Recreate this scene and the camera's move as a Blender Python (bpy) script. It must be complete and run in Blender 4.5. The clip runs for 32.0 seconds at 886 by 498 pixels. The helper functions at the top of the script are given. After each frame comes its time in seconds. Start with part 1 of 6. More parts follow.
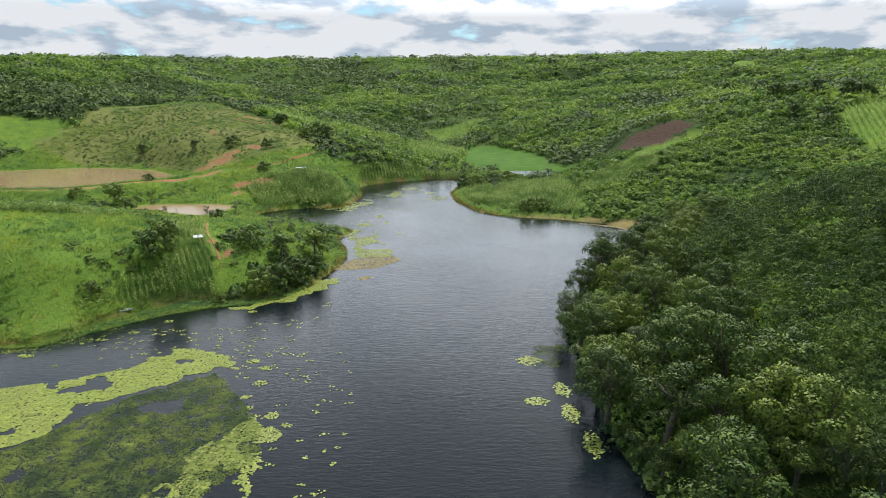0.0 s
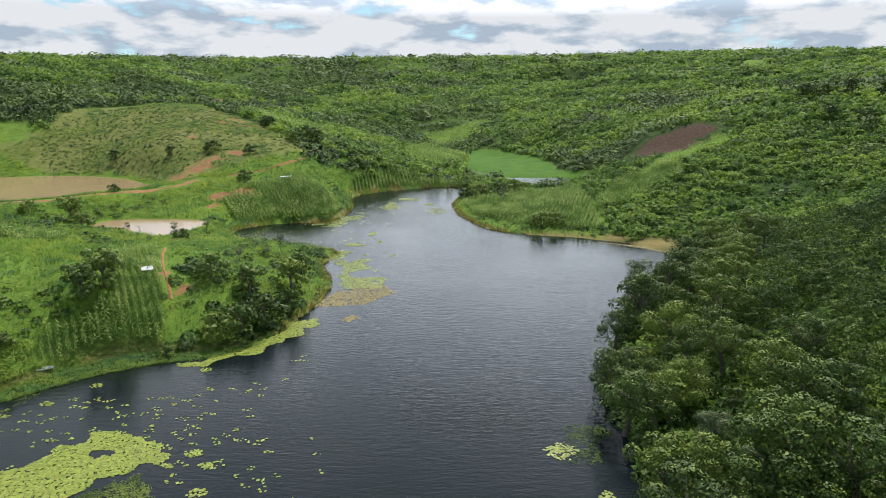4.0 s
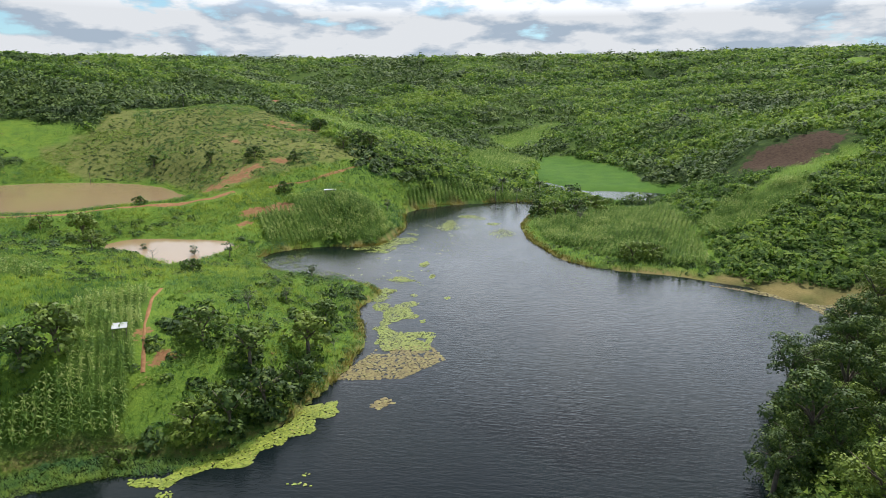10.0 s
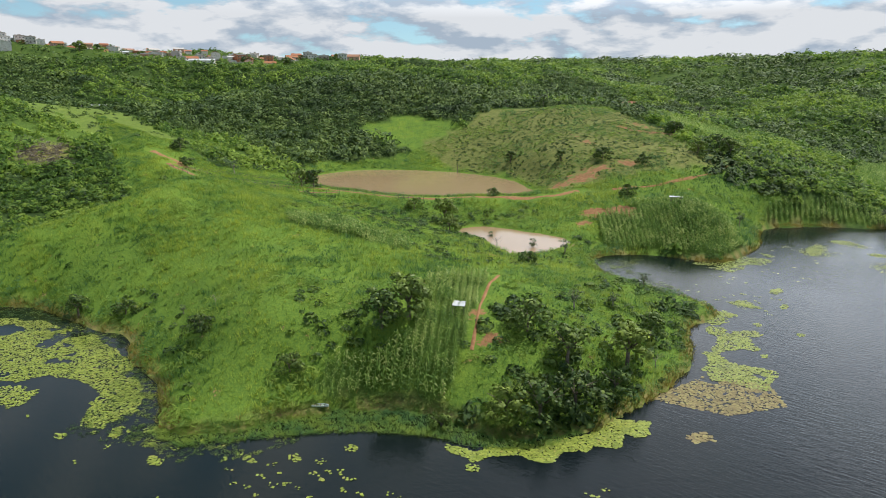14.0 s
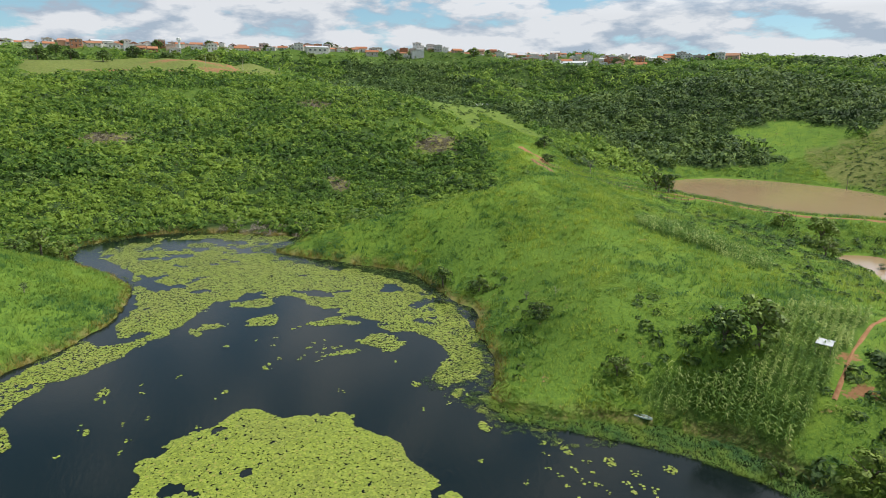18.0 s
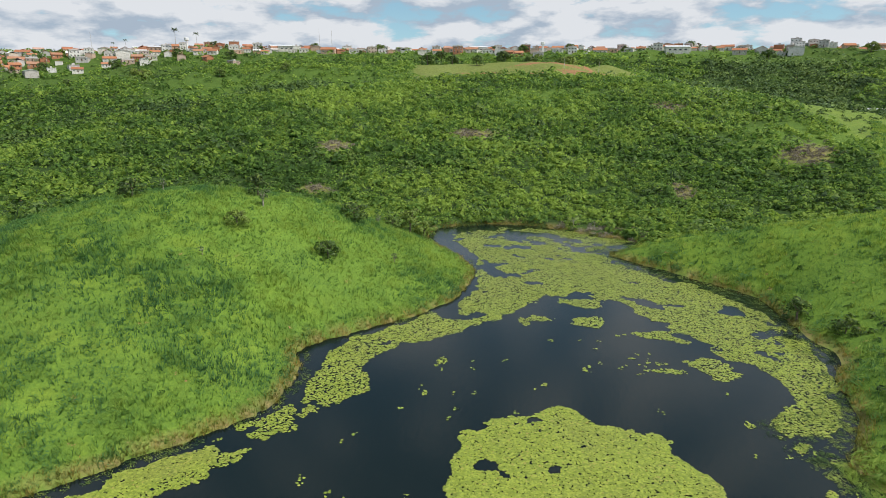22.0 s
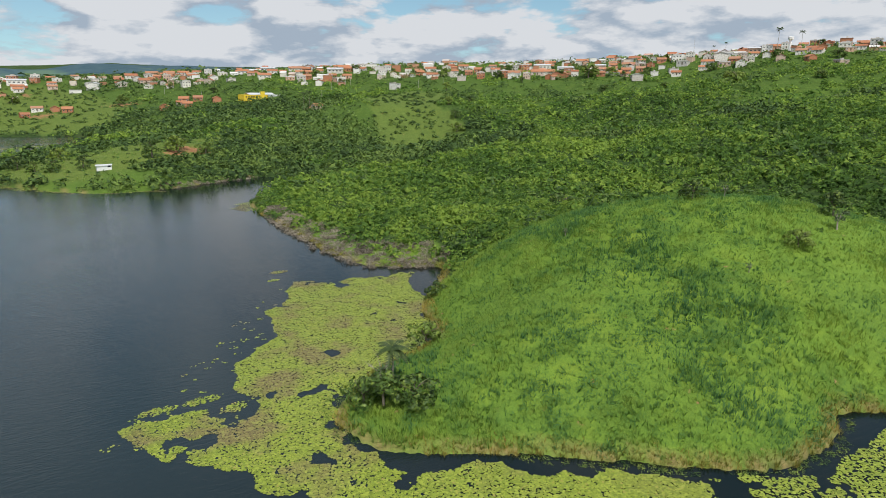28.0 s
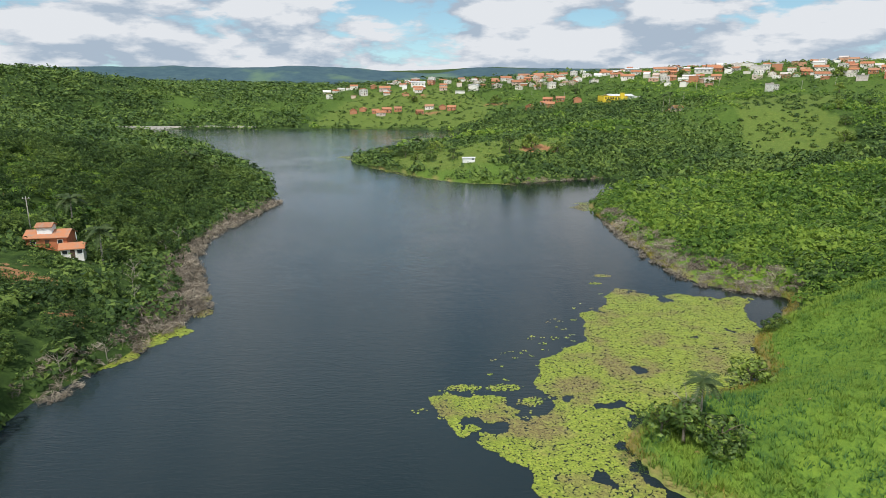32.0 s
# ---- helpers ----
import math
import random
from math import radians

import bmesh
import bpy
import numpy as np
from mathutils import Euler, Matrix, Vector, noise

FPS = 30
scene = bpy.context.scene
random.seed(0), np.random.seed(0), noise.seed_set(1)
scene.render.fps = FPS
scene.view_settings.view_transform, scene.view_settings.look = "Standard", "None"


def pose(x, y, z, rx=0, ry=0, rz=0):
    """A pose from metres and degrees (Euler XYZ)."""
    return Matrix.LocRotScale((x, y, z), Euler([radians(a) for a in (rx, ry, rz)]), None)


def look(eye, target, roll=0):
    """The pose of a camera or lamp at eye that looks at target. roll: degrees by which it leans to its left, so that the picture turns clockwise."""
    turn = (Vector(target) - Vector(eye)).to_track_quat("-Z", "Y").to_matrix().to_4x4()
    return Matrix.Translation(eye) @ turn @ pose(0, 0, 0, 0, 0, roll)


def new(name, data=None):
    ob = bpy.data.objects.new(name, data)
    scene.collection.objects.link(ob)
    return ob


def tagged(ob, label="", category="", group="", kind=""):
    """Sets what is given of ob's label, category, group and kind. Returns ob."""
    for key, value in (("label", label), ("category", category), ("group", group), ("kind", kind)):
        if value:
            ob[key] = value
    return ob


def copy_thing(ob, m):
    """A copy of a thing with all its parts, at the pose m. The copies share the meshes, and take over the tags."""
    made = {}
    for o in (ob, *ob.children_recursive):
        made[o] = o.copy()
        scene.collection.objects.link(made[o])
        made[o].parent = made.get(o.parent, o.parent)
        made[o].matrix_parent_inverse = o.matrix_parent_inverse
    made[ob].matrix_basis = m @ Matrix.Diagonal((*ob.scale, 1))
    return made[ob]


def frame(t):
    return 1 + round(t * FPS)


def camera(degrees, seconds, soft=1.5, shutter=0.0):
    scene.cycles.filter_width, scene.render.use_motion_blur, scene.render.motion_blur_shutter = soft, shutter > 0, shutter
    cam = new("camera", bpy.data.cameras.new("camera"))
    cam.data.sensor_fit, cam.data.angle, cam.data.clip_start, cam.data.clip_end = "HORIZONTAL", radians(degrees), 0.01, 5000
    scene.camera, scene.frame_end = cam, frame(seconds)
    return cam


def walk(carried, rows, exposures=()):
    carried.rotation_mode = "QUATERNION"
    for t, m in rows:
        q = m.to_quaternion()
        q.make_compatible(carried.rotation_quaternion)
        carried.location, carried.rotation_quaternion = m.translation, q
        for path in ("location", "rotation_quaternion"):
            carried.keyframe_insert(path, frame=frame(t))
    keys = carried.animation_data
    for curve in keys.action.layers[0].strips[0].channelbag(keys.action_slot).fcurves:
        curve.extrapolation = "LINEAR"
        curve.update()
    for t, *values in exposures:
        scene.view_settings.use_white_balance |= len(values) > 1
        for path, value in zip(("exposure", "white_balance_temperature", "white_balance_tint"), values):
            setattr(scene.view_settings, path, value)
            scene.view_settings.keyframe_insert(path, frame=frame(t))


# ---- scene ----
# ---------------- camera and its flight ----------------
cam = camera(70.04, 32.0, soft=0.6)
HEIGHT, TILT, LEAN = 50.0, -14.35, 0.2
# seconds, metres along the reach, heading in degrees to the left of +y
PATH = [
    (0, -73.6, .17), (0.5, -69.8, .16), (1, -65.9, .15), (2, -58.2, .12), (3, -50.6, .1), (3.5, -46.75, .08), (4.5, -39.05, .05),
    (5.5, -31.4, .02), (6, -27.55, 0), (6.5, -23.75, -.03), (7, -19.95, -.04), (7.5, -16.15, -.05), (8, -12.3, .02), (8.5, -9.05, .48),
    (9, -6.35, 1.52), (9.5, -4.15, 3.47), (10, -2.35, 6.02), (10.5, -1.05, 9.27), (11, -.15, 12.98), (11.5, 0, 16.76),
    (12, 0, 20.75), (12.5, 0, 24.75), (13, 0, 28.78), (13.5, 0, 32.83), (14, 0, 36.83), (14.5, 0, 40.81), (15.5, 0, 48.72),
    (16.5, 0, 56.63), (17, 0, 60.51), (17.5, 0, 64.39), (18, 0, 68.25), (18.5, 0, 72.11), (19, 0, 76.0), (19.5, 0, 79.84),
    (20, 0, 83.62), (20.5, 0, 87.24), (21, 0, 90.93), (21.5, 0, 94.67), (22, 0, 98.44), (22.5, 0, 102.21), (23, 0, 106.05),
    (23.5, 0, 109.98), (24, 0, 114.03), (24.5, 0, 118.13), (25, 0, 122.28), (25.5, 0, 126.43), (26.5, 0, 134.73), (27.5, 0, 143.05),
    (28, 0, 147.26), (28.5, 0, 151.47), (29, 0, 155.66), (29.5, 0, 159.87), (30, 0, 164.08), (30.5, 0, 168.3), (31, 0, 172.48),
    (31.4, 0, 175.8), (31.7, 0, 178.1), (32, 0, 178.45)]


def station(t, along, heading):
    """The drone flies up the reach, stops, turns and from 20 s on drifts slowly to the side."""
    s = max(t - 20.0, 0.0)
    s = s * s / 1.0 if s < 0.5 else s - 0.25
    eye = Vector((-.026 * along - 1.17 * s, along - .42 * s, HEIGHT))
    a, p = radians(heading), radians(TILT)
    return t, look(eye, eye + Vector((-math.sin(a) * math.cos(p), math.cos(a) * math.cos(p), math.sin(p))), LEAN)


# the camera closes its exposure a little as it turns away from the sun
walk(cam, [station(*row) for row in PATH], [(0, 0.0), (8, 0.0), (12, -0.11), (18, -0.07), (23, -0.1), (28, -0.2), (30, -0.2), (32, -0.04)])

# ---------------- sky and sun ----------------
SUN_ELEVATION, SUN_HEADING = radians(59), radians(-12)      # heading to the left of +y
world = bpy.data.worlds.new("sky")
scene.world = world
world.use_nodes = True
wt = world.node_tree
wt.nodes.clear()


def wn(kind, **sets):
    n = wt.nodes.new(kind)
    for key, value in sets.items():
        if key == "op":
            n.operation = value
        else:
            n.inputs[key.replace("_", " ")].default_value = value
    return n


def wm(op, a, b=None):
    n = wt.nodes.new("ShaderNodeMath")
    n.operation = op
    for i, v in enumerate((a, b)):
        if v is None:
            continue
        if isinstance(v, (int, float)):
            n.inputs[i].default_value = v
        else:
            wt.links.new(v, n.inputs[i])
    return n.outputs[0]


sky = wt.nodes.new("ShaderNodeTexSky")
sky.sky_type, sky.sun_disc = "NISHITA", False
sky.sun_elevation, sky.sun_rotation = SUN_ELEVATION, -SUN_HEADING
sky.air_density, sky.dust_density, sky.ozone_density = 1.0, 0.4, 0.5
coord = wt.nodes.new("ShaderNodeTexCoord")
split = wt.nodes.new("ShaderNodeSeparateXYZ")
wt.links.new(coord.outputs["Generated"], split.inputs[0])
# clear rain-washed air: the blue reaches low down
clear = wt.nodes.new("ShaderNodeCombineXYZ")
wt.links.new(split.outputs[0], clear.inputs[0])
wt.links.new(split.outputs[1], clear.inputs[1])
wt.links.new(wm("ADD", wm("MULTIPLY", wm("ABSOLUTE", split.outputs[2]), 0.95), 0.06), clear.inputs[2])
wt.links.new(clear.outputs[0], sky.inputs["Vector"])
joined = wt.nodes.new("ShaderNodeCombineXYZ")
wt.links.new(split.outputs[0], joined.inputs[0])
wt.links.new(split.outputs[1], joined.inputs[1])
wt.links.new(wm("MULTIPLY", split.outputs[2], 3.0), joined.inputs[2])
puffs = wn("ShaderNodeTexNoise", Scale=8.5, Detail=12.0, Roughness=0.55, Distortion=0.1)
wt.links.new(joined.outputs[0], puffs.inputs["Vector"])
cover_ramp = wt.nodes.new("ShaderNodeValToRGB")
cover_ramp.color_ramp.elements[0].position, cover_ramp.color_ramp.elements[1].position = 0.405, 0.49
# thin cloud is brighter towards the sun
aim = wt.nodes.new("ShaderNodeVectorMath")
aim.operation = "DOT_PRODUCT"
wt.links.new(coord.outputs["Generated"], aim.inputs[0])
aim.inputs[1].default_value = (-math.sin(SUN_HEADING) * math.cos(SUN_ELEVATION), math.cos(SUN_HEADING) * math.cos(SUN_ELEVATION), math.sin(SUN_ELEVATION))
glow = wm("MINIMUM", wm("POWER", wm("MAXIMUM", aim.outputs["Value"], 0.0), 4.0), 0.5)
low = wm("MULTIPLY", wm("SUBTRACT", 1.0, wm("MINIMUM", wm("DIVIDE", wm("ABSOLUTE", split.outputs[2]), 0.16), 1.0)), 0.07)
high = wm("ADD", wm("MULTIPLY", wm("MAXIMUM", split.outputs[2], 0.0), -0.2), wm("ADD", wm("MULTIPLY", glow, 0.5), wm("MULTIPLY", wm("MULTIPLY", split.outputs[1], split.outputs[1]), 0.035)))
wt.links.new(wm("ADD", wm("ADD", puffs.outputs["Fac"], low), high), cover_ramp.inputs[0])
# the same puffs a little higher up: their bases are grey, their tops bright
raised = wt.nodes.new("ShaderNodeVectorMath")
raised.operation = "ADD"
wt.links.new(joined.outputs[0], raised.inputs[0])
raised.inputs[1].default_value = (0.0, 0.02, 0.08)
above = wn("ShaderNodeTexNoise", Scale=8.5, Detail=9.0, Roughness=0.53, Distortion=0.1)
wt.links.new(raised.outputs[0], above.inputs["Vector"])
lit = wm("ADD", wm("MULTIPLY", wm("SUBTRACT", puffs.outputs["Fac"], above.outputs["Fac"]), 2.6), 0.5)
tone_ramp = wt.nodes.new("ShaderNodeValToRGB")
tone_ramp.color_ramp.elements[0].position, tone_ramp.color_ramp.elements[1].position = 0.25, 0.62
tone_ramp.color_ramp.elements[0].color = (0.50, 0.605, 0.735, 1)
tone_ramp.color_ramp.elements[1].color = (0.935, 0.97, 1.02, 1)
wt.links.new(lit, tone_ramp.inputs[0])
bg_sky, bg_cloud = wn("ShaderNodeBackground", Strength=0.13), wn("ShaderNodeBackground", Strength=0.95)
tint = wt.nodes.new("ShaderNodeVectorMath")
tint.operation = "MULTIPLY"
tint.inputs[1].default_value = (0.90, 1.05, 1.0)      # moist air: the blue is a little greenish
wt.links.new(sky.outputs[0], tint.inputs[0])
wt.links.new(tint.outputs[0], bg_sky.inputs[0])
wt.links.new(tone_ramp.outputs[0], bg_cloud.inputs[0])
# the sky below the sun is whiter than the sky behind
sunward = wm("ADD", wm("MULTIPLY", split.outputs[0], -math.sin(SUN_HEADING)), wm("MULTIPLY", split.outputs[1], math.cos(SUN_HEADING)))
lift = wm("MINIMUM", wm("MULTIPLY", wm("MAXIMUM", wm("SUBTRACT", split.outputs[2], 0.10), 0.0), 5.0), 1.0)
veil = wm("MULTIPLY", wm("MULTIPLY", wm("POWER", wm("MAXIMUM", sunward, 0.0), 2.0), lift), wm("POWER", wm("SUBTRACT", 1.0, wm("MINIMUM", wm("ABSOLUTE", split.outputs[2]), 1.0)), 3.0))
wt.links.new(wm("ADD", wm("MULTIPLY", veil, 6.5), 0.84), bg_cloud.inputs[1])
mixed, out = wt.nodes.new("ShaderNodeMixShader"), wt.nodes.new("ShaderNodeOutputWorld")
wt.links.new(cover_ramp.outputs[0], mixed.inputs[0])
wt.links.new(bg_sky.outputs[0], mixed.inputs[1])
wt.links.new(bg_cloud.outputs[0], mixed.inputs[2])
wt.links.new(mixed.outputs[0], out.inputs[0])

sun = new("sun", bpy.data.lights.new("sun", "SUN"))
sun.data.energy, sun.data.angle, sun.data.color = 3.7, radians(0.53), (1.0, 0.955, 0.88)
sun.matrix_world = look((-math.sin(SUN_HEADING) * 300, math.cos(SUN_HEADING) * 300, 300 * math.tan(SUN_ELEVATION)), (0, 0, 0))
# ---------------- materials ----------------
class Mat:
    """A node material with a Principled shader and a few short ways to wire it."""

    def __init__(self, name, rough=0.8, spec=0.3, metal=0.0):
        self.m = bpy.data.materials.new(name)
        self.m.use_nodes = True
        self.t = self.m.node_tree
        self.bsdf = self.t.nodes["Principled BSDF"]
        self.bsdf.inputs["Roughness"].default_value = rough
        self.bsdf.inputs["Specular IOR Level"].default_value = spec
        self.bsdf.inputs["Metallic"].default_value = metal
        self.place = self.t.nodes.new("ShaderNodeNewGeometry")
        self.where = self.place.outputs["Position"]

    def feed(self, socket, value):
        if isinstance(value, (int, float)):
            socket.default_value = value
        elif isinstance(value, tuple):
            socket.default_value = (*value, 1.0) if len(value) == 3 and socket.type == "RGBA" else value
        else:
            self.t.links.new(value, socket)

    def noise(self, scale, detail=4.0, rough=0.55, stretch=None, distort=0.0):
        n = self.t.nodes.new("ShaderNodeTexNoise")
        n.inputs["Scale"].default_value, n.inputs["Detail"].default_value = scale, detail
        n.inputs["Roughness"].default_value, n.inputs["Distortion"].default_value = rough, distort
        src = self.where
        if stretch:
            s = self.t.nodes.new("ShaderNodeMapping")
            s.inputs["Scale"].default_value = stretch
            self.t.links.new(src, s.inputs[0])
            src = s.outputs[0]
        self.t.links.new(src, n.inputs["Vector"])
        return n.outputs["Fac"]

    def ramp(self, fac, *stops):
        n = self.t.nodes.new("ShaderNodeValToRGB")
        e = n.color_ramp.elements
        while len(e) < len(stops):
            e.new(0.5)
        for el, (pos, col) in zip(e, stops):
            el.position, el.color = pos, (*col, 1.0)
        self.t.links.new(fac, n.inputs[0])
        return n.outputs[0]

    def level(self, fac, low, high):
        n = self.t.nodes.new("ShaderNodeMapRange")
        n.interpolation_type = "SMOOTHSTEP"
        n.inputs[1].default_value, n.inputs[2].default_value = low, high
        self.t.links.new(fac, n.inputs[0])
        return n.outputs[0]

    def math(self, op, a, b=0.0):
        n = self.t.nodes.new("ShaderNodeMath")
        n.operation = op
        self.feed(n.inputs[0], a), self.feed(n.inputs[1], b)
        return n.outputs[0]

    def mix(self, fac, a, b, blend="MIX"):
        n = self.t.nodes.new("ShaderNodeMix")
        n.data_type, n.blend_type = "RGBA", blend
        self.feed(n.inputs[0], fac), self.feed(n.inputs[6], a), self.feed(n.inputs[7], b)
        return n.outputs[2]

    def random(self):
        return self.t.nodes.new("ShaderNodeObjectInfo").outputs["Random"]

    def island(self):
        return self.place.outputs["Random Per Island"]

    def attr(self, name):
        n = self.t.nodes.new("ShaderNodeAttribute")
        n.attribute_name = name
        return n.outputs["Fac"]

    def color(self, value):
        self.feed(self.bsdf.inputs["Base Color"], value)
        return self

    def bump(self, fac, strength=0.3, distance=0.1):
        n = self.t.nodes.new("ShaderNodeBump")
        n.inputs["Strength"].default_value, n.inputs["Distance"].default_value = strength, distance
        self.t.links.new(fac, n.inputs["Height"])
        self.t.links.new(n.outputs[0], self.bsdf.inputs["Normal"])
        return self

    def leafy(self, share=0.3):
        """Lets part of the light through, as leaves do."""
        thin, both = self.t.nodes.new("ShaderNodeBsdfTranslucent"), self.t.nodes.new("ShaderNodeMixShader")
        links = self.bsdf.inputs["Base Color"].links
        if links:
            self.t.links.new(links[0].from_socket, thin.inputs[0])
        both.inputs[0].default_value = share
        end = self.t.nodes["Material Output"]
        self.t.links.new(self.bsdf.outputs[0], both.inputs[1])
        self.t.links.new(thin.outputs[0], both.inputs[2])
        self.t.links.new(both.outputs[0], end.inputs[0])
        return self


def leaf_material(name, dark, mid, light, patch=0.05, share=0.3, own=0.3, crowns=0.24, sprig=0.0):
    """Massed leaves: wide patches, single crowns and single sprays each shift the tone."""
    m = Mat(name, 0.6, 0.25)
    wide = m.math("ADD", m.math("MULTIPLY", m.noise(patch, 3.0), 0.75), m.math("MULTIPLY", m.noise(patch * 0.27, 2.0), 0.45))
    tone = m.math("ADD", m.math("MULTIPLY", wide, 0.6), m.math("MULTIPLY", m.noise(crowns, 2.0), 0.4))
    tone = m.math("ADD", m.math("MULTIPLY", m.math("SUBTRACT", tone, 0.56), 1.5), 0.56)
    tone = m.math("ADD", tone, m.math("MULTIPLY", m.math("SUBTRACT", m.island(), 0.5), own))
    if sprig:
        twig = m.noise(sprig, 5.0, 0.7)
        tone = m.math("ADD", tone, m.math("MULTIPLY", m.math("SUBTRACT", twig, 0.5), 0.55))
        m.bump(twig, 1.0, 0.7 / sprig)
    m.color(m.ramp(tone, (0.30, tuple(c * 0.75 for c in dark)), (0.43, dark), (0.56, mid), (0.69, light), (0.88, tuple(c * 1.25 for c in light)))).leafy(share)
    return m.m


def crown_material(name, dark, mid, light, share=0.3):
    """Leaves of single trees: the tone changes from tree to tree and from spray to spray."""
    m = Mat(name, 0.55, 0.3)
    tree = m.ramp(m.random(), (0.0, dark), (0.5, mid), (1.0, light))
    tone = m.math("ADD", m.math("MULTIPLY", m.noise(0.9, 3.0, 0.6), 0.86), m.math("MULTIPLY", m.island(), 0.14))
    card = m.ramp(tone, (0.3, tuple(c * 0.55 for c in mid)), (0.5, mid), (0.68, tuple(c * 1.35 for c in light)))
    m.color(m.mix(0.5, tree, card)).leafy(share)
    return m.m


def plain(name, color, rough=0.8, vary=0.25, scale=3.0, spec=0.3, metal=0.0, bump=0.0):
    m = Mat(name, rough, spec, metal)
    n = m.noise(scale, 6.0, 0.6)
    m.color(m.ramp(n, (0.3, tuple(c * (1 - vary) for c in color)), (0.7, tuple(min(1, c * (1 + vary)) for c in color))))
    if bump:
        m.bump(n, bump, 0.05)
    return m.m


def ground_material():
    """Grass, scrub floor, red soil and mud, each where the land cover says so."""
    m = Mat("ground", 0.92, 0.1)
    fine, mid, wide = m.noise(2.2, 8.0, 0.72), m.noise(0.13, 4.0), m.noise(0.028, 3.0)
    grass = m.mix(m.level(wide, 0.4, 0.62), m.ramp(mid, (0.3, (0.085, 0.175, 0.034)), (0.5, (0.15, 0.26, 0.036)), (0.72, (0.25, 0.335, 0.04))),
                  m.ramp(fine, (0.3, (0.08, 0.175, 0.036)), (0.7, (0.20, 0.31, 0.04))))
    grass = m.mix(0.45, grass, m.ramp(fine, (0.3, (0.065, 0.135, 0.026)), (0.72, (0.24, 0.345, 0.042))))
    olive = m.ramp(m.noise(0.5, 7.0, 0.7), (0.3, (0.10, 0.125, 0.035)), (0.5, (0.19, 0.20, 0.06)), (0.7, (0.29, 0.26, 0.10)))
    grass = m.mix(m.attr("parched"), grass, olive)
    scrub = m.ramp(m.noise(0.35, 5.0, 0.6), (0.3, (0.022, 0.042, 0.013)), (0.55, (0.048, 0.086, 0.021)), (0.75, (0.095, 0.145, 0.034)))
    soil = m.ramp(m.noise(0.6, 6.0, 0.65), (0.25, (0.20, 0.09, 0.045)), (0.55, (0.33, 0.175, 0.085)), (0.8, (0.42, 0.27, 0.15)))
    mud = m.ramp(fine, (0.3, (0.20, 0.16, 0.06)), (0.7, (0.36, 0.285, 0.12)))
    # weeds and low bushes in clumps all over the grass
    clumps = m.math("MULTIPLY", m.level(m.noise(0.3, 7.0, 0.68), 0.45, 0.70), 0.32)
    base = m.mix(m.math("MAXIMUM", m.attr("wood"), clumps), grass, scrub)
    edge = m.level(m.math("ADD", m.attr("soil"), m.math("MULTIPLY", m.math("SUBTRACT", m.noise(0.3, 7.0, 0.72), 0.5), 3.0)), 0.42, 0.60)
    base = m.mix(edge, base, soil)
    tilled = m.ramp(m.noise(0.9, 6.0, 0.7), (0.3, (0.055, 0.035, 0.025)), (0.7, (0.13, 0.085, 0.06)))
    base = m.mix(m.level(m.math("ADD", m.attr("tilled"), m.math("MULTIPLY", m.math("SUBTRACT", m.noise(0.25, 6.0, 0.7), 0.5), 1.2)), 0.4, 0.6), base, tilled)
    base = m.mix(m.attr("marsh"), base, m.ramp(m.noise(0.1, 4.0), (0.3, (0.06, 0.14, 0.025)), (0.7, (0.10, 0.20, 0.03))))
    base = m.mix(m.attr("mud"), base, mud)
    m.color(base).bump(m.noise(2.2, 6.0, 0.7), 0.7, 0.35)
    return m.m


def water_material(name, deep, rough=0.07, ripple=0.5, murk=None):
    m = Mat(name, rough, 0.5)
    m.bsdf.inputs["IOR"].default_value = 1.33
    a = m.noise(0.42, 3.0, 0.6, (1.0, 3.4, 1.0), 0.5)
    b = m.noise(1.5, 3.0, 0.55, (1.0, 2.2, 1.0))
    east = m.t.nodes.new("ShaderNodeSeparateXYZ")
    m.t.links.new(m.where, east.inputs[0])
    # the open reach is rippled and murky, the bay still and clear
    open_reach = m.level(east.outputs[0], -75.0, -15.0)
    m.color(m.mix(m.math("MULTIPLY", open_reach, m.level(m.noise(0.02, 3.0), 0.1, 0.6)), deep, murk or deep))
    if murk:
        # southwards the base colour is lightened to stand in for reflected bright sky
        south_reflection = m.math("MULTIPLY", open_reach, m.level(m.math("MULTIPLY", east.outputs[1], -1.0), 0.0, 110.0))
        m.color(m.mix(south_reflection, m.bsdf.inputs["Base Color"].links[0].from_socket, (0.021, 0.034, 0.038)))
    wind = m.math("ADD", 0.65, m.math("MULTIPLY", open_reach, m.math("ADD", 0.4, m.level(m.noise(0.018, 3.0), 0.35, 0.65))))
    m.bump(m.math("MULTIPLY", m.math("ADD", a, m.math("MULTIPLY", b, 0.5)), wind), ripple, 0.3)
    return m.m


GROUND = ground_material()
LAKE = water_material("lake_water", (0.006, 0.0115, 0.010), 0.05, 0.14, (0.0062, 0.011, 0.0145))
POND = water_material("muddy_water", (0.36, 0.245, 0.14), 0.10, 0.06)
SCRUB = leaf_material("scrub_leaves", (0.077, 0.16, 0.031), (0.164, 0.288, 0.046), (0.288, 0.403, 0.064), 0.035, 0.46, 0.24, 0.3, 1.9)
WOODS = leaf_material("wood_leaves", (0.046, 0.09, 0.026), (0.084, 0.15, 0.035), (0.16, 0.235, 0.05), 0.06, 0.22, 0.28, 0.3, 1.9)
GRASS = leaf_material("grass_blades", (0.072, 0.178, 0.058), (0.152, 0.272, 0.05), (0.25, 0.35, 0.056), 0.05, 0.45, 0.13, 0.3)
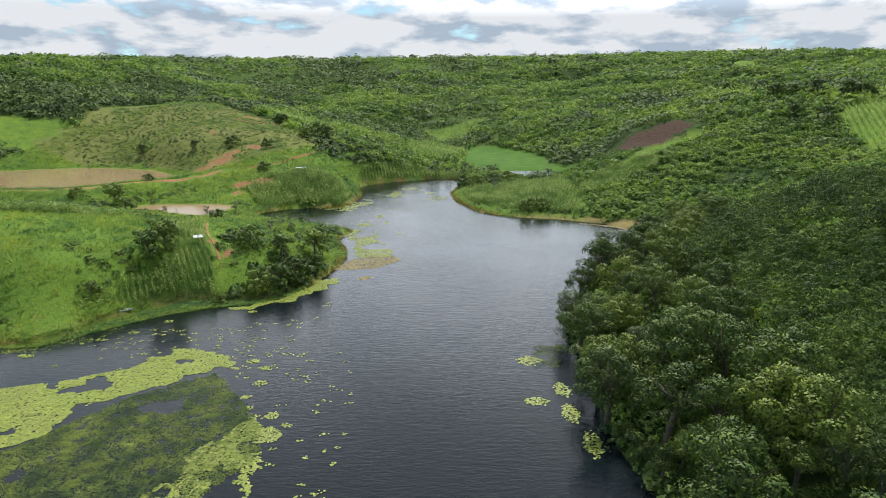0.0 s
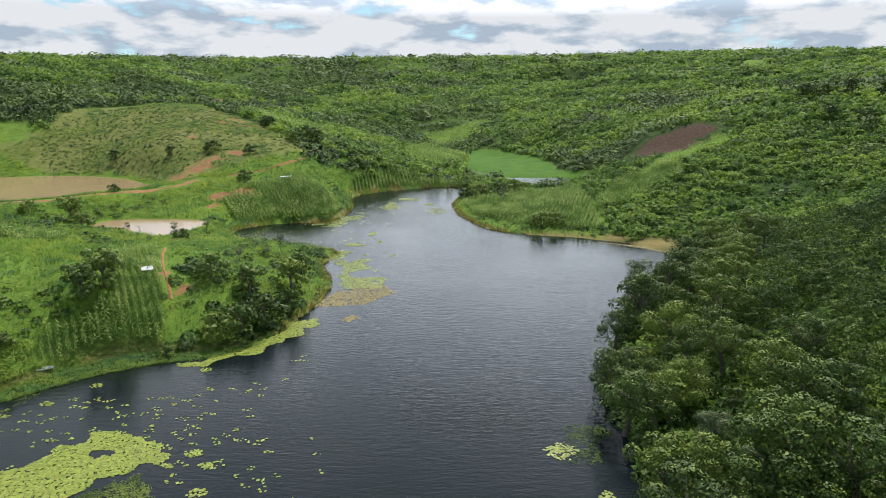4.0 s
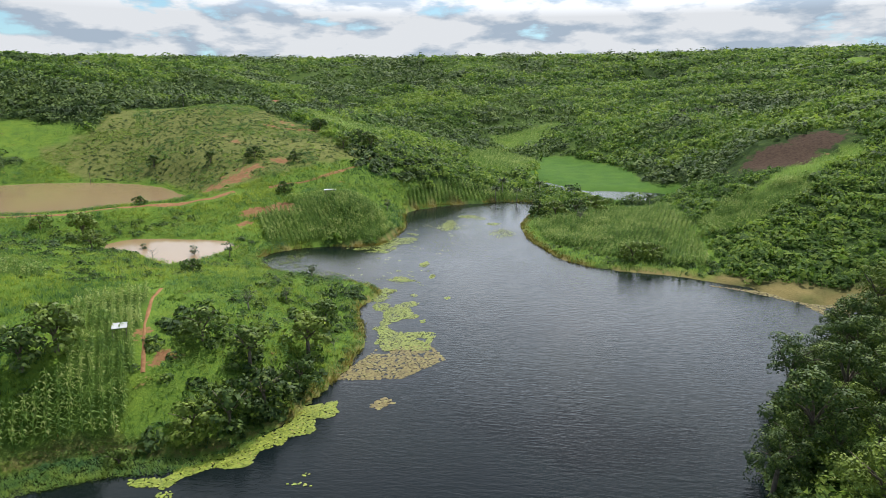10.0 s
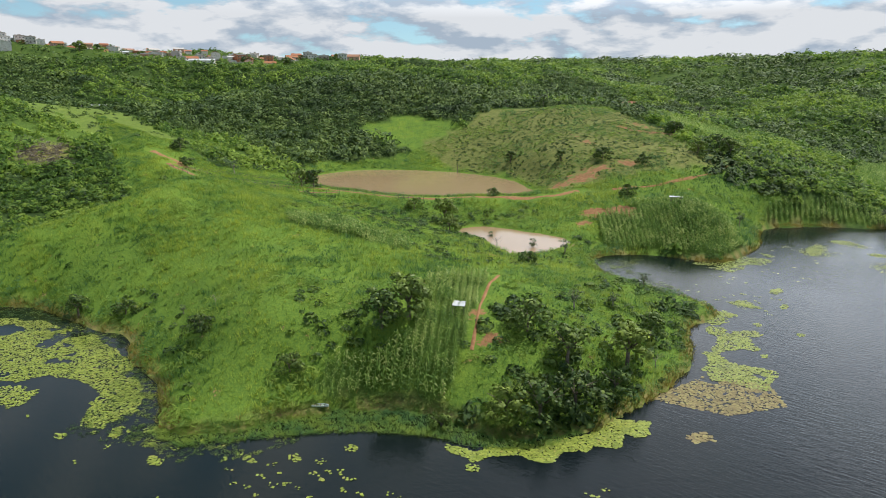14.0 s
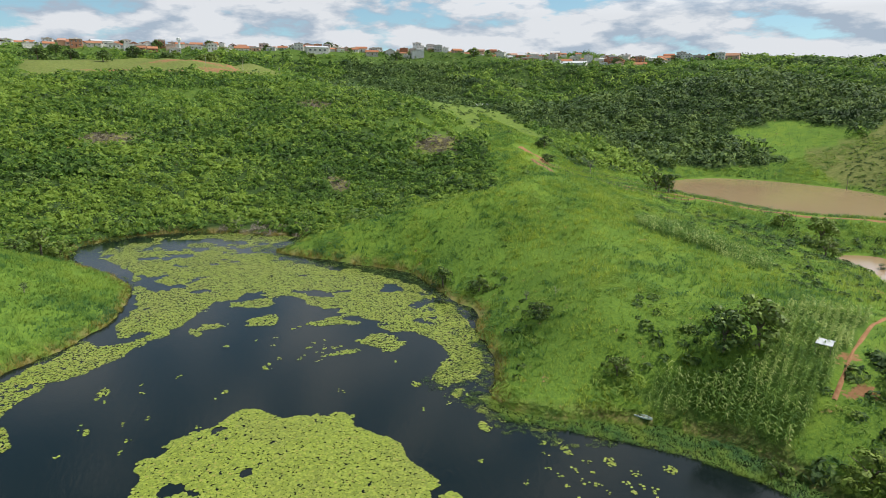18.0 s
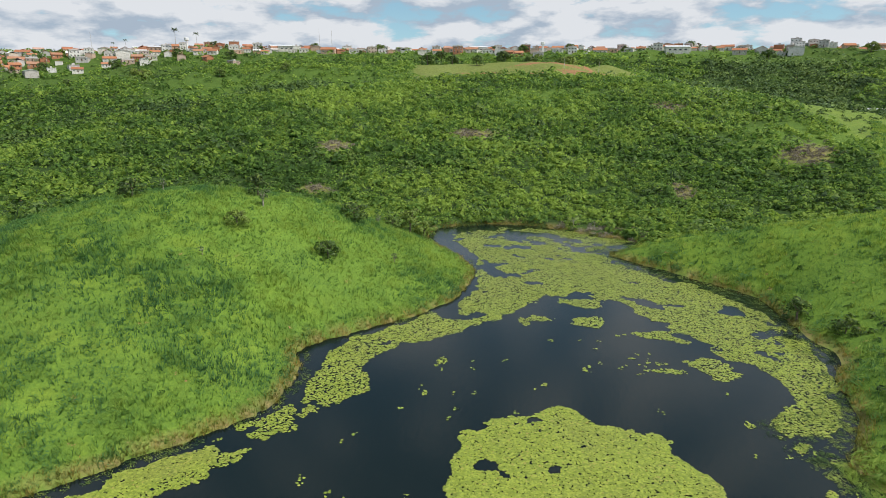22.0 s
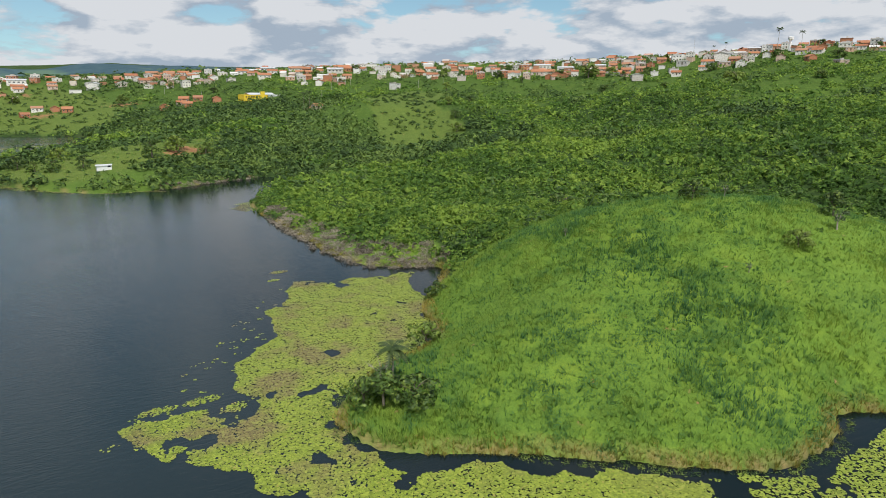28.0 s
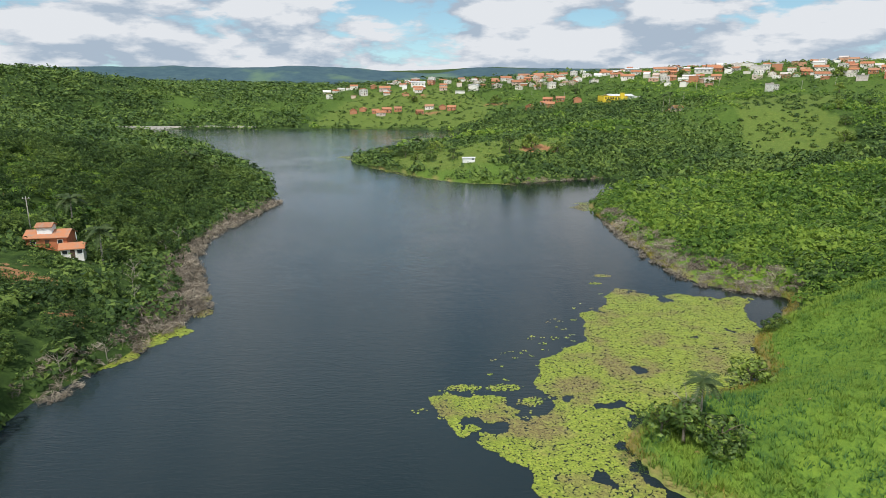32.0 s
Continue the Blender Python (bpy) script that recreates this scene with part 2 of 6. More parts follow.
REED = leaf_material("shore_reeds", (0.13, 0.15, 0.02), (0.25, 0.22, 0.035), (0.36, 0.28, 0.07), 0.1, 0.3)
MEADOW = leaf_material("meadow_grass", (0.063, 0.158, 0.042), (0.168, 0.285, 0.042), (0.305, 0.385, 0.052), 0.06, 0.5, 0.15, 0.3)
CORN = leaf_material("corn_leaves", (0.134, 0.241, 0.05), (0.241, 0.37, 0.073), (0.414, 0.482, 0.157), 0.15, 0.4)
BRUSH = leaf_material("dry_brush", (0.16, 0.135, 0.105), (0.25, 0.215, 0.165), (0.36, 0.31, 0.24), 0.2, 0.1)
WEED = leaf_material("water_weed", (0.04, 0.085, 0.025), (0.11, 0.18, 0.035), (0.26, 0.32, 0.06), 0.16, 0.35)
TREE_LEAF = crown_material("tree_leaves", (0.021, 0.044, 0.014), (0.076, 0.136, 0.028), (0.27, 0.345, 0.05), 0.1)
GREY_LEAF = crown_material("greyish_leaves", (0.085, 0.125, 0.06), (0.13, 0.18, 0.08), (0.20, 0.25, 0.11), 0.2)
PALM_LEAF = crown_material("palm_fronds", (0.03, 0.055, 0.018), (0.05, 0.085, 0.025), (0.09, 0.12, 0.04), 0.2)
BARK = plain("bark", (0.17, 0.14, 0.11), 0.9, 0.4, 2.0)
PALE_BARK = plain("pale_bark", (0.36, 0.32, 0.27), 0.9, 0.3, 2.0)


def lily_material():
    m = Mat("lily_leaves", 0.42, 0.4)
    pad = m.ramp(m.island(), (0.0, (0.15, 0.20, 0.022)), (0.6, (0.255, 0.32, 0.036)), (0.95, (0.36, 0.41, 0.06)), (1.0, (0.34, 0.28, 0.08)))
    old = m.ramp(m.island(), (0.0, (0.14, 0.11, 0.045)), (0.6, (0.24, 0.20, 0.07)), (1.0, (0.30, 0.30, 0.08)))
    split = m.t.nodes.new("ShaderNodeSeparateXYZ")
    m.t.links.new(m.where, split.inputs[0])
    south = m.level(m.math("MULTIPLY", split.outputs[1], -1.0), 40.0, 90.0)      # the southern mats are partly withered
    m.color(m.mix(m.math("MULTIPLY", m.level(m.noise(0.07, 5.0, 0.6), 0.47, 0.62), m.math("ADD", 0.15, m.math("MULTIPLY", south, 0.85))), pad, old))
    return m.m


def algae_material():
    m = Mat("algae_mat", 0.7, 0.3)
    m.color(m.ramp(m.island(), (0.0, (0.16, 0.13, 0.055)), (0.6, (0.25, 0.20, 0.085)), (1.0, (0.33, 0.30, 0.11))))
    return m.m


def wall_material(name, *tones):
    """Plaster or brick whose tone goes by the house."""
    m = Mat(name, 0.9, 0.15)
    own = m.ramp(m.random(), *[(i / max(1, len(tones) - 1), t) for i, t in enumerate(tones)])
    m.color(m.mix(m.level(m.noise(0.7, 5.0, 0.65), 0.45, 0.8), own, (0.30, 0.24, 0.19)))
    return m.m


def soil_material():
    m = Mat("red_earth", 0.95, 0.1)
    m.color(m.ramp(m.noise(0.9, 7.0, 0.7), (0.25, (0.22, 0.10, 0.05)), (0.55, (0.36, 0.19, 0.095)), (0.8, (0.46, 0.29, 0.16)))).bump(m.noise(3.0, 5.0), 0.5, 0.1)
    return m.m


EARTH = soil_material()
LILY, ALGAE = lily_material(), algae_material()
BRICK_WALL = wall_material("bare_brick", (0.42, 0.16, 0.08), (0.50, 0.22, 0.12), (0.46, 0.19, 0.10))
PLASTER = wall_material("plaster", (0.80, 0.78, 0.74), (0.74, 0.70, 0.62), (0.78, 0.76, 0.73), (0.55, 0.52, 0.49), (0.62, 0.38, 0.26))
TILE_ROOF = wall_material("clay_tiles", (0.42, 0.17, 0.08), (0.48, 0.21, 0.11), (0.36, 0.14, 0.07), (0.44, 0.24, 0.15))
FLAT_ROOF = wall_material("cement_roof", (0.55, 0.52, 0.49), (0.66, 0.64, 0.61), (0.48, 0.44, 0.40))
SHEET_ROOF = plain("metal_sheet", (0.62, 0.63, 0.64), 0.45, 0.15, 1.0, 0.5)
WHITE = plain("white_paint", (0.80, 0.80, 0.78), 0.7, 0.08, 1.0)
YELLOW = plain("yellow_paint", (0.78, 0.56, 0.05), 0.7, 0.1, 1.0)
DARK_DOOR = plain("dark_wood", (0.10, 0.06, 0.04), 0.7, 0.3, 4.0)
GLASS = plain("window_glass", (0.03, 0.035, 0.04), 0.12, 0.2, 2.0, 0.6)
POST = plain("grey_timber", (0.22, 0.19, 0.16), 0.9, 0.3, 5.0)
CONCRETE = plain("concrete", (0.50, 0.47, 0.42), 0.9, 0.2, 1.5)
HULL = plain("boat_paint", (0.70, 0.75, 0.75), 0.6, 0.15, 2.0)
# ---------------- plan of the land ----------------
# shore of the lake, clockwise from the palms at its head, in metres
SHORE_EAST = [(-39, 257), (-19, 272), (11, 279), (5, 228), (13, 191), (25, 176), (45, 170), (60, 162), (72, 150), (82, 150), (76, 133),
              (56, 112), (41, 88), (32, 66), (28, 48), (27, 27), (27, 8), (29, -8), (34, -32), (42, -60), (51, -92), (47, -110)]
SHORE_SOUTH = [(42, -130), (44, -148), (58, -182), (64, -212), (61, -241), (57, -283), (72, -353), (130, -467), (223, -640), (373, -784),
               (383, -805), (223, -779), (93, -802), (-6, -775), (-42, -764), (-64, -700), (-30, -600), (11, -547), (38, -450), (4, -389),
               (-29, -348), (-59, -342), (-92, -355), (-122, -360)]
SHORE_WEST = [(-118, -340), (-90, -290), (-84, -270), (-83, -245), (-82, -200), (-84, -167), (-94, -156), (-103, -150), (-98, -142), (-82, -125),
              (-75, -109), (-63, -101), (-50, -95), (-43, -86), (-45, -74), (-56, -67), (-68, -58), (-80, -48), (-90, -42), (-103, -42),
              (-113, -45), (-126, -34), (-145, -20), (-166, -17), (-184, -21), (-208, -36), (-226, -34), (-236, -15)]
SHORE_BAY = [(-234, 2), (-224, 17), (-216, 33), (-206, 34), (-197, 23), (-180, 37), (-160, 54), (-135, 56), (-125, 58), (-112, 53), (-99, 50),
             (-88, 44), (-81, 44), (-75, 50), (-70.5, 59.5), (-65, 65), (-58, 69.5), (-48, 71), (-41, 73), (-35, 79.5), (-31, 88), (-30, 95), (-28, 110), (-30, 123),
             (-34, 134), (-31, 145), (-37, 153), (-50, 156), (-66, 163), (-74, 178), (-60, 190), (-42, 194), (-38, 222), (-42, 243)]
POND_DAM = [(-240, 213), (-222, 193), (-184, 193), (-156, 198), (-138, 211), (-126, 229), (-140, 248), (-158, 262), (-194, 268), (-235, 248)]
POND_LOW = [(-121, 170), (-119, 181), (-104, 183), (-86, 181), (-84, 166), (-89, 155), (-97, 157), (-106, 164)]
MARSH_POOL = [(20, 337), (27, 326), (36, 312), (46, 311), (60, 312), (76, 306), (78, 296), (66, 284), (50, 284), (42, 290), (33, 298), (24, 316), (14, 330)]


def smooth(points, step, wobble=0.0, seed=3):
    """A closed or open line through the points, resampled every step metres."""
    p = np.array(points, float)
    n = len(p)
    out = []
    for i in range(n):
        a, b, c, d = p[i - 1], p[i], p[(i + 1) % n], p[(i + 2) % n]
        k = max(1, int(np.linalg.norm(c - b) / step))
        s = np.arange(k)[:, None] / k
        out.append(b + 0.5 * s * (c - a + s * (2 * a - 5 * b + 4 * c - d + s * (3 * (b - c) + d - a))))
    q = np.concatenate(out)
    if wobble:
        q = q + wobble * np.stack([fbm(q[:, 0], q[:, 1], 9, 3, seed), fbm(q[:, 0], q[:, 1], 9, 3, seed + 7)], 1)
    return q


def lattice(ix, iy, seed):
    h = (ix.astype(np.int64) * 374761393 + iy.astype(np.int64) * 668265263 + seed * 974711) & 0xFFFFFFFF
    h = ((h ^ (h >> 13)) * 1274126177) & 0xFFFFFFFF
    return ((h ^ (h >> 16)) & 0xFFFF) / 32767.5 - 1.0


def fbm(x, y, size, octaves=4, seed=0):
    """Rolling noise of about -1 to 1; its widest waves are size metres long."""
    x, y = np.asarray(x, float), np.asarray(y, float)
    total, amp, norm = 0.0, 1.0, 0.0
    for o in range(octaves):
        u, v = x / size + 17.3 * o, y / size - 9.1 * o
        iu, iv = np.floor(u), np.floor(v)
        fu, fv = u - iu, v - iv
        fu, fv = fu * fu * (3 - 2 * fu), fv * fv * (3 - 2 * fv)
        s = seed + 31 * o
        a = lattice(iu, iv, s) * (1 - fu) + lattice(iu + 1, iv, s) * fu
        b = lattice(iu, iv + 1, s) * (1 - fu) + lattice(iu + 1, iv + 1, s) * fu
        total = total + amp * (a * (1 - fv) + b * fv)
        norm += amp
        amp, size = amp * 0.5, size * 0.5
    return total / norm * 1.6


def inside(poly, x, y):
    poly = np.asarray(poly, float)
    x, y = np.asarray(x, float), np.asarray(y, float)
    odd = np.zeros(x.shape, bool)
    px, py = poly[-1]
    for qx, qy in poly:
        cross = (qy > y) != (py > y)
        if py != qy:
            odd ^= cross & (x < (px - qx) * (y - qy) / (py - qy) + qx)
        px, py = qx, qy
    return odd


def nearest(line, x, y):
    """The distance from each place to a dense line."""
    out = np.empty(x.size)
    fx, fy = x.ravel(), y.ravel()
    for i in range(0, fx.size, 20000):
        s = slice(i, i + 20000)
        out[s] = np.sqrt(((fx[s, None] - line[None, :, 0]) ** 2 + (fy[s, None] - line[None, :, 1]) ** 2).min(1))
    return out.reshape(x.shape)


SHORE = smooth(SHORE_EAST + SHORE_SOUTH + SHORE_WEST + SHORE_BAY, 2.0, 0.8)
PONDS = [(smooth(POND_DAM, 2.0, 0.8), 7.0), (smooth(POND_LOW, 1.5, 0.6), 3.0), (smooth(MARSH_POOL, 2.0, 0.8), 0.9)]

# ridges, slopes and hollows: x, y, height
FORMS = []


def form(*points):
    p = np.array(points, float)
    for a, b in zip(p[:-1], p[1:]):
        gap = np.linalg.norm(b[:2] - a[:2])
        step = max(5.0, 0.05 * np.hypot(*a[:2]))
        k = max(1, int(gap / step))
        for s in np.arange(k) / k:
            FORMS.append(tuple(a + (b - a) * s))
    FORMS.append(tuple(p[-1]))


# skyline
form((-1130, 1195, 100), (-952, 1333, 99), (-656, 1494, 104), (-270, 1605, 107), (91, 1624, 119), (305, 1599, 116), (602, 1517, 127),
     (789, 1433, 116), (888, 1259, 113), (1009, 1039, 104), (1100, 700, 100), (1100, 200, 95), (1050, -300, 80))
form((-859, 406, 91), (-823, 568, 96), (-752, 733, 87), (-858, 1106, 94), (-1130, 1195, 100))
form((-387, -872, 68), (-581, -820, 77), (-700, -722, 84), (-770, -567, 90), (-792, -440, 97), (-847, -325, 96), (-885, -165, 95),
     (-900, 5, 95), (-890, 234, 95), (-865, 393, 91))
form((73, -1102, 52), (-160, -1146, 65), (-346, -1106, 75), (-465, -953, 80), (-560, -843, 82))
form((2207, -3088, 95), (1649, -3422, 110), (1352, -3551, 148), (1000, -3650, 118), (635, -3749, 135), (156, -3801, 128), (-366, -3789, 165), (-811, -3721, 150), (-2500, -3000, 160))
form((562, -761, 66), (524, -848, 64), (465, -939, 63), (402, -1077, 46), (253, -1226, 18), (200, -1900, 40), (300, -2600, 60))
# the land falls away behind the skyline
form((-1350, -1000, 55), (-1350, -200, 55), (-1350, 400, 60), (-1500, 1400, 60), (-300, 2300, 60), (900, 2150, 70), (1600, 900, 60), (1600, -300, 50))
# western hillside above the bay
form((-430, -215, 46), (-488, -179, 50), (-507, -116, 48), (-520, 1, 50), (-464, 122, 46), (-405, 145, 38), (-354, 163, 30), (-310, 162, 23))
form((-308, -117, 21), (-326, -53, 18), (-324, 27, 15), (-282, 102, 12))
form((-625, -120, 60), (-630, -23, 66), (-610, 64, 61))
form((-690, -115, 71), (-700, -40, 78), (-698, 40, 77), (-680, 105, 70), (-680, 200, 60))
form((-765, -90, 74), (-770, 60, 74))
# hill behind the dam, valley by its side
form((-397, 251, 36), (-399, 317, 47), (-381, 354, 53), (-365, 398, 61), (-312, 416, 52), (-240, 416, 39), (-200, 385, 38))
form((-315, 247, 20), (-272, 293, 22))
form((-535, 314, 33), (-570, 290, 40))
# grass hill, corn hill
form((-183, 367, 40), (-133, 345, 34), (-96, 312, 26), (-64, 283, 20), (-29, 289, 14))
form((-146, 274, 20), (-105, 249, 17), (-76, 238, 12))
form((-79, 219, 10), (-59, 220, 11), (-47, 214, 8))
form((-48, 258, 8), (-19, 289, 5))
# dam and road, foot of the dam
form((-262, 150, 17), (-233, 161, 10), (-208, 168, 9), (-189, 176, 9), (-163, 182, 9), (-136, 196, 9), (-113, 220, 9.5), (-90, 236, 12))
form((-170, 165, 6), (-140, 176, 4.5), (-112, 200, 4), (-90, 195, 4))
# peninsula
form((-160, 98, 16.5), (-131, 100, 13.5), (-103, 109, 12), (-81, 102, 10), (-60, 102, 8), (-41, 100, 7))
form((-103, 62, 9), (-90, 67, 11), (-70, 75, 8), (-51, 82, 6))
form((-60, 130, 6), (-45, 135, 5))
form((-204, 124, 18), (-190, 116, 20.5), (-180, 96, 19), (-181, 76, 15.5), (-185, 59, 11.8), (-190, 42, 8.2), (-197, 32, 3))
form((-170, 119, 15.8), (-158, 131, 12.5), (-146, 126, 12))
form((-222, 116, 10), (-208, 92, 7), (-206, 66, 4), (-210, 48, 2.5))
form((-291, 156, 27), (-260, 148, 22), (-232, 139, 18))
# grass hill between the arms of the lake
form((-91, -125, 7), (-109, -122, 15), (-129, -112, 21), (-151, -91, 24.5), (-174, -67, 19), (-193, -51, 8))
form((-72, -88, 7), (-73, -76, 6), (-92, -67, 8.5), (-109, -54, 5.5), (-157, -38, 4))
# slopes to the south-west
form((-106, -218, 1), (-152, -267, 3), (-180, -238, 2.5), (-224, -200, 2.5), (-235, -120, 3), (-236, -70, 2))
form((-200, -355, 6), (-277, -340, 14), (-383, -288, 28), (-440, -215, 44))
form((-240, -447, 2), (-338, -431, 8), (-408, -425, 18))
form((-320, -574, 38), (-352, -520, 27), (-524, -549, 40), (-644, -491, 54))
form((-156, -502, 15), (-216, -524, 21), (-268, -545, 15))
form((-110, -411, 7), (-87, -426, 14), (-53, -411, 13), (-24, -398, 8))
form((31, -1004, 38), (-90, -902, 28), (-239, -647, 20))
form((-354, -784, 50), (-232, -754, 34))
# wooded bank to the south-east
form((133, -231, 26), (112, -266, 20), (94, -296, 14), (74, -315, 3))
form((95, -148, 14), (76, -147, 8), (59, -136, 4), (81, -190, 6), (78, -214, 5))
form((62, -97, 10), (50, -70, 2))
# northern hills
form((-48, 574, 14), (27, 626, 18), (-120, 534, 17))
form((-159, 913, 53), (-58, 704, 36), (53, 875, 43), (146, 713, 37))
form((53, 444, 9), (80, 481, 20), (140, 469, 26), (204, 491, 35))
form((-316, 458, 44), (-217, 442, 40), (-188, 517, 33), (-176, 458, 38))
form((-451, 818, 66), (-330, 640, 50))
form((10, 460, 2), (20, 400, 1.2), (50, 380, 1.2), (55, 330, 1))
form((24, 461, 1.6), (42, 430, 1.3), (58, 402, 1.2), (67, 367, 1.2), (66, 338, 1), (72, 314, 0.9))
form((-10, 320, 3), (-5, 380, 5), (-20, 430, 8))
# eastern hill and bank
form((98, 258, 18.5), (112, 257, 19.5), (126, 260, 23))
form((103, 284, 27), (116, 286, 30), (130, 282, 32))
form((80, 206, 9), (102, 241, 20), (131, 252, 26), (181, 307, 45), (201, 273, 44), (226, 258, 42), (330, 300, 50), (480, 250, 60))
form((56, 262, 1.5), (66, 282, 1))
form((140, 382, 30), (187, 383, 46), (240, 365, 50))
form((105, 176, 8), (141, 181, 15), (200, 190, 30))
form((95, 145, 6), (120, 130, 14), (200, 130, 34), (330, 120, 55), (600, 100, 80))
form((58, 66, 8), (80, 90, 11), (110, 100, 19), (110, 0, 24), (120, -100, 24), (230, -150, 45), (450, -200, 60))
form((50, 20, 7), (52, -30, 6), (75, -80, 11))
FORMS = np.array(FORMS)


def knots():
    """Places of known height: the shore, the ponds, the forms; and the weight of each for the smooth sheet through them."""
    near = np.hypot(SHORE[:, 0], SHORE[:, 1]) < 330
    pts = [np.c_[sh, np.zeros(len(sh))] for sh in (SHORE[near][::3], SHORE[~near][::7])]
    for line, level in PONDS:
        pts.append(np.c_[line[::3], np.full(len(line[::3]), level + 0.3)])
    pts = np.concatenate(pts + [FORMS])
    n = len(pts)
    a = np.ones((n + 1, n + 1))
    a[:n, :n] = -np.hypot(pts[:, None, 0] - pts[None, :, 0], pts[:, None, 1] - pts[None, :, 1]) + 1.2 * np.eye(n)
    a[n, n] = 0.0
    return pts, np.linalg.solve(a, np.r_[pts[:, 2], 0.0])


KNOTS, WEIGHTS = knots()


def relief(x, y):
    """The smooth sheet through the shore, the ponds and the forms."""
    fx, fy = x.ravel().astype(np.float32), y.ravel().astype(np.float32)
    p, w = KNOTS.astype(np.float32), WEIGHTS.astype(np.float32)
    z = np.empty(fx.size)
    for i in range(0, fx.size, 10000):
        s = slice(i, i + 10000)
        # rounded at the knots, so that ridges are no knife edges
        d = np.sqrt((fx[s, None] - p[None, :, 0]) ** 2 + (fy[s, None] - p[None, :, 1]) ** 2 + 16.0)
        z[s] = w[-1] - d @ w[:-1]
    return z.reshape(x.shape)


def gully(x, y):
    """Above 0 on spurs, below it in the ravines between them."""
    return 0.6 - 2.0 * np.abs(fbm(x, y, 240, 4, 9))


def height(x, y):
    """The ground's height, and how far the shore is (negative on the lake)."""
    r = np.hypot(x, y)
    shore = nearest(SHORE, x, y) * np.where(inside(SHORE, x, y), -1, 1)
    z = relief(x, y)
    rough = np.clip(shore / 40, 0, 1)
    z = z + rough * (fbm(x, y, 60, 4, 5) * np.clip(r / 300, 0.5, 2.2)
                     + gully(x, y) * np.clip((r - 380) / 22, 0, 15) * np.where((y < 0) & (r > 700), 0.3, 1.0) * np.clip((np.where(y > 300, 1500, 1000) - r) / 300, 0, 1))
    z = z + np.clip((shore - 2) / 8, 0, 1) * np.clip((330 - r) / 60, 0, 1) * (0.5 * fbm(x, y, 11, 3, 61) + 0.5 * fbm(x, y, 27, 2, 63))
    land = np.clip(0.3 * shore, 0, 0.9) + z * (1 - np.exp(-np.clip(shore, 0, 60) / 5))
    z = np.where(shore > 0, land, np.clip(0.3 * shore, -3, 0))
    for line, level in PONDS:
        d = nearest(line, x, y)
        d = d * np.where(inside(line, x, y), -1, 1)
        z = np.where(d < 0, level + np.clip(0.3 * d, -1.5, 0), z)
        k = np.clip(d / 12, 0, 1) ** 0.7
        z = np.where((d >= 0) & (d < 12) & (shore > 8), (level + 0.25 * np.minimum(d, 3)) * (1 - k) + z * k, z)
    return z, shore


# the ground is one sheet of rings round the place where the drone turns
AZ = np.concatenate([np.arange(-62, 218, 0.42), np.arange(218, 298, 1.0)])
RING = np.concatenate([[2.0, 7.0], np.geomspace(14.0, 4850.0, 255)])
GX = np.outer(RING, -np.sin(np.radians(AZ)))
GY = np.outer(RING, np.cos(np.radians(AZ)))
GZ, GSHORE = height(GX, GY)


def look_up(table, x, y):
    """A value of the sheet at any place."""
    x, y = np.asarray(x, float), np.asarray(y, float)
    a = (np.degrees(np.arctan2(-x, y)) + 62) % 360 - 62
    r = np.clip(np.hypot(x, y), RING[0], RING[-1] * 0.999)
    i = np.clip(np.searchsorted(AZ, a) - 1, 0, len(AZ) - 1)
    j = np.clip(np.searchsorted(RING, r) - 1, 0, len(RING) - 2)
    nxt = (i + 1) % len(AZ)
    span = np.where(nxt == 0, 298.0, AZ[nxt]) - AZ[i]
    u, v = np.clip((a - AZ[i]) / span, 0, 1), (r - RING[j]) / (RING[j + 1] - RING[j])
    return (table[j, i] * (1 - u) + table[j, nxt] * u) * (1 - v) + (table[j + 1, i] * (1 - u) + table[j + 1, nxt] * u) * v


def ground_z(x, y):
    return look_up(GZ, x, y)


def mesh_of(name, verts, faces, mats, smooth_faces=False, attrs=()):
    """A mesh from arrays of places and of equal-sized faces."""
    me = bpy.data.meshes.new(name)
    verts, faces = np.asarray(verts, np.float32), np.asarray(faces, np.int32)
    n, k = faces.shape
    me.vertices.add(len(verts))
    me.vertices.foreach_set("co", verts.ravel())
    me.loops.add(n * k)
    me.loops.foreach_set("vertex_index", faces.ravel())
    me.polygons.add(n)
    me.polygons.foreach_set("loop_start", np.arange(0, n * k, k, dtype=np.int32))
    me.polygons.foreach_set("use_smooth", np.full(n, smooth_faces))
    for key, values in attrs:
        me.attributes.new(key, "FLOAT", "POINT").data.foreach_set("value", np.asarray(values, np.float32).ravel())
    for m in mats if isinstance(mats, (list, tuple)) else [mats]:
        me.materials.append(m)
    me.update(calc_edges=True)
    return me
# ---------------- land cover ----------------
GREEN_HILL = [(-92, -136), (-70, -112), (-40, -90), (-42, -68), (-80, -44), (-113, -40), (-145, -15), (-184, -15), (-212, -38), (-200, -60),
              (-178, -82), (-155, -105), (-130, -124), (-108, -136)]
PENINSULA = [(-200, 18), (-160, 50), (-125, 54), (-88, 38), (-50, 60), (-20, 88), (-20, 150), (-60, 190), (-34, 222), (-30, 262), (-70, 292),
             (-120, 335), (-175, 400), (-234, 362), (-226, 320), (-230, 296), (-238, 262), (-258, 232), (-245, 200), (-262, 168), (-310, 175), (-380, 176), (-320, 150),
             (-222, 112), (-192, 80), (-208, 35)]
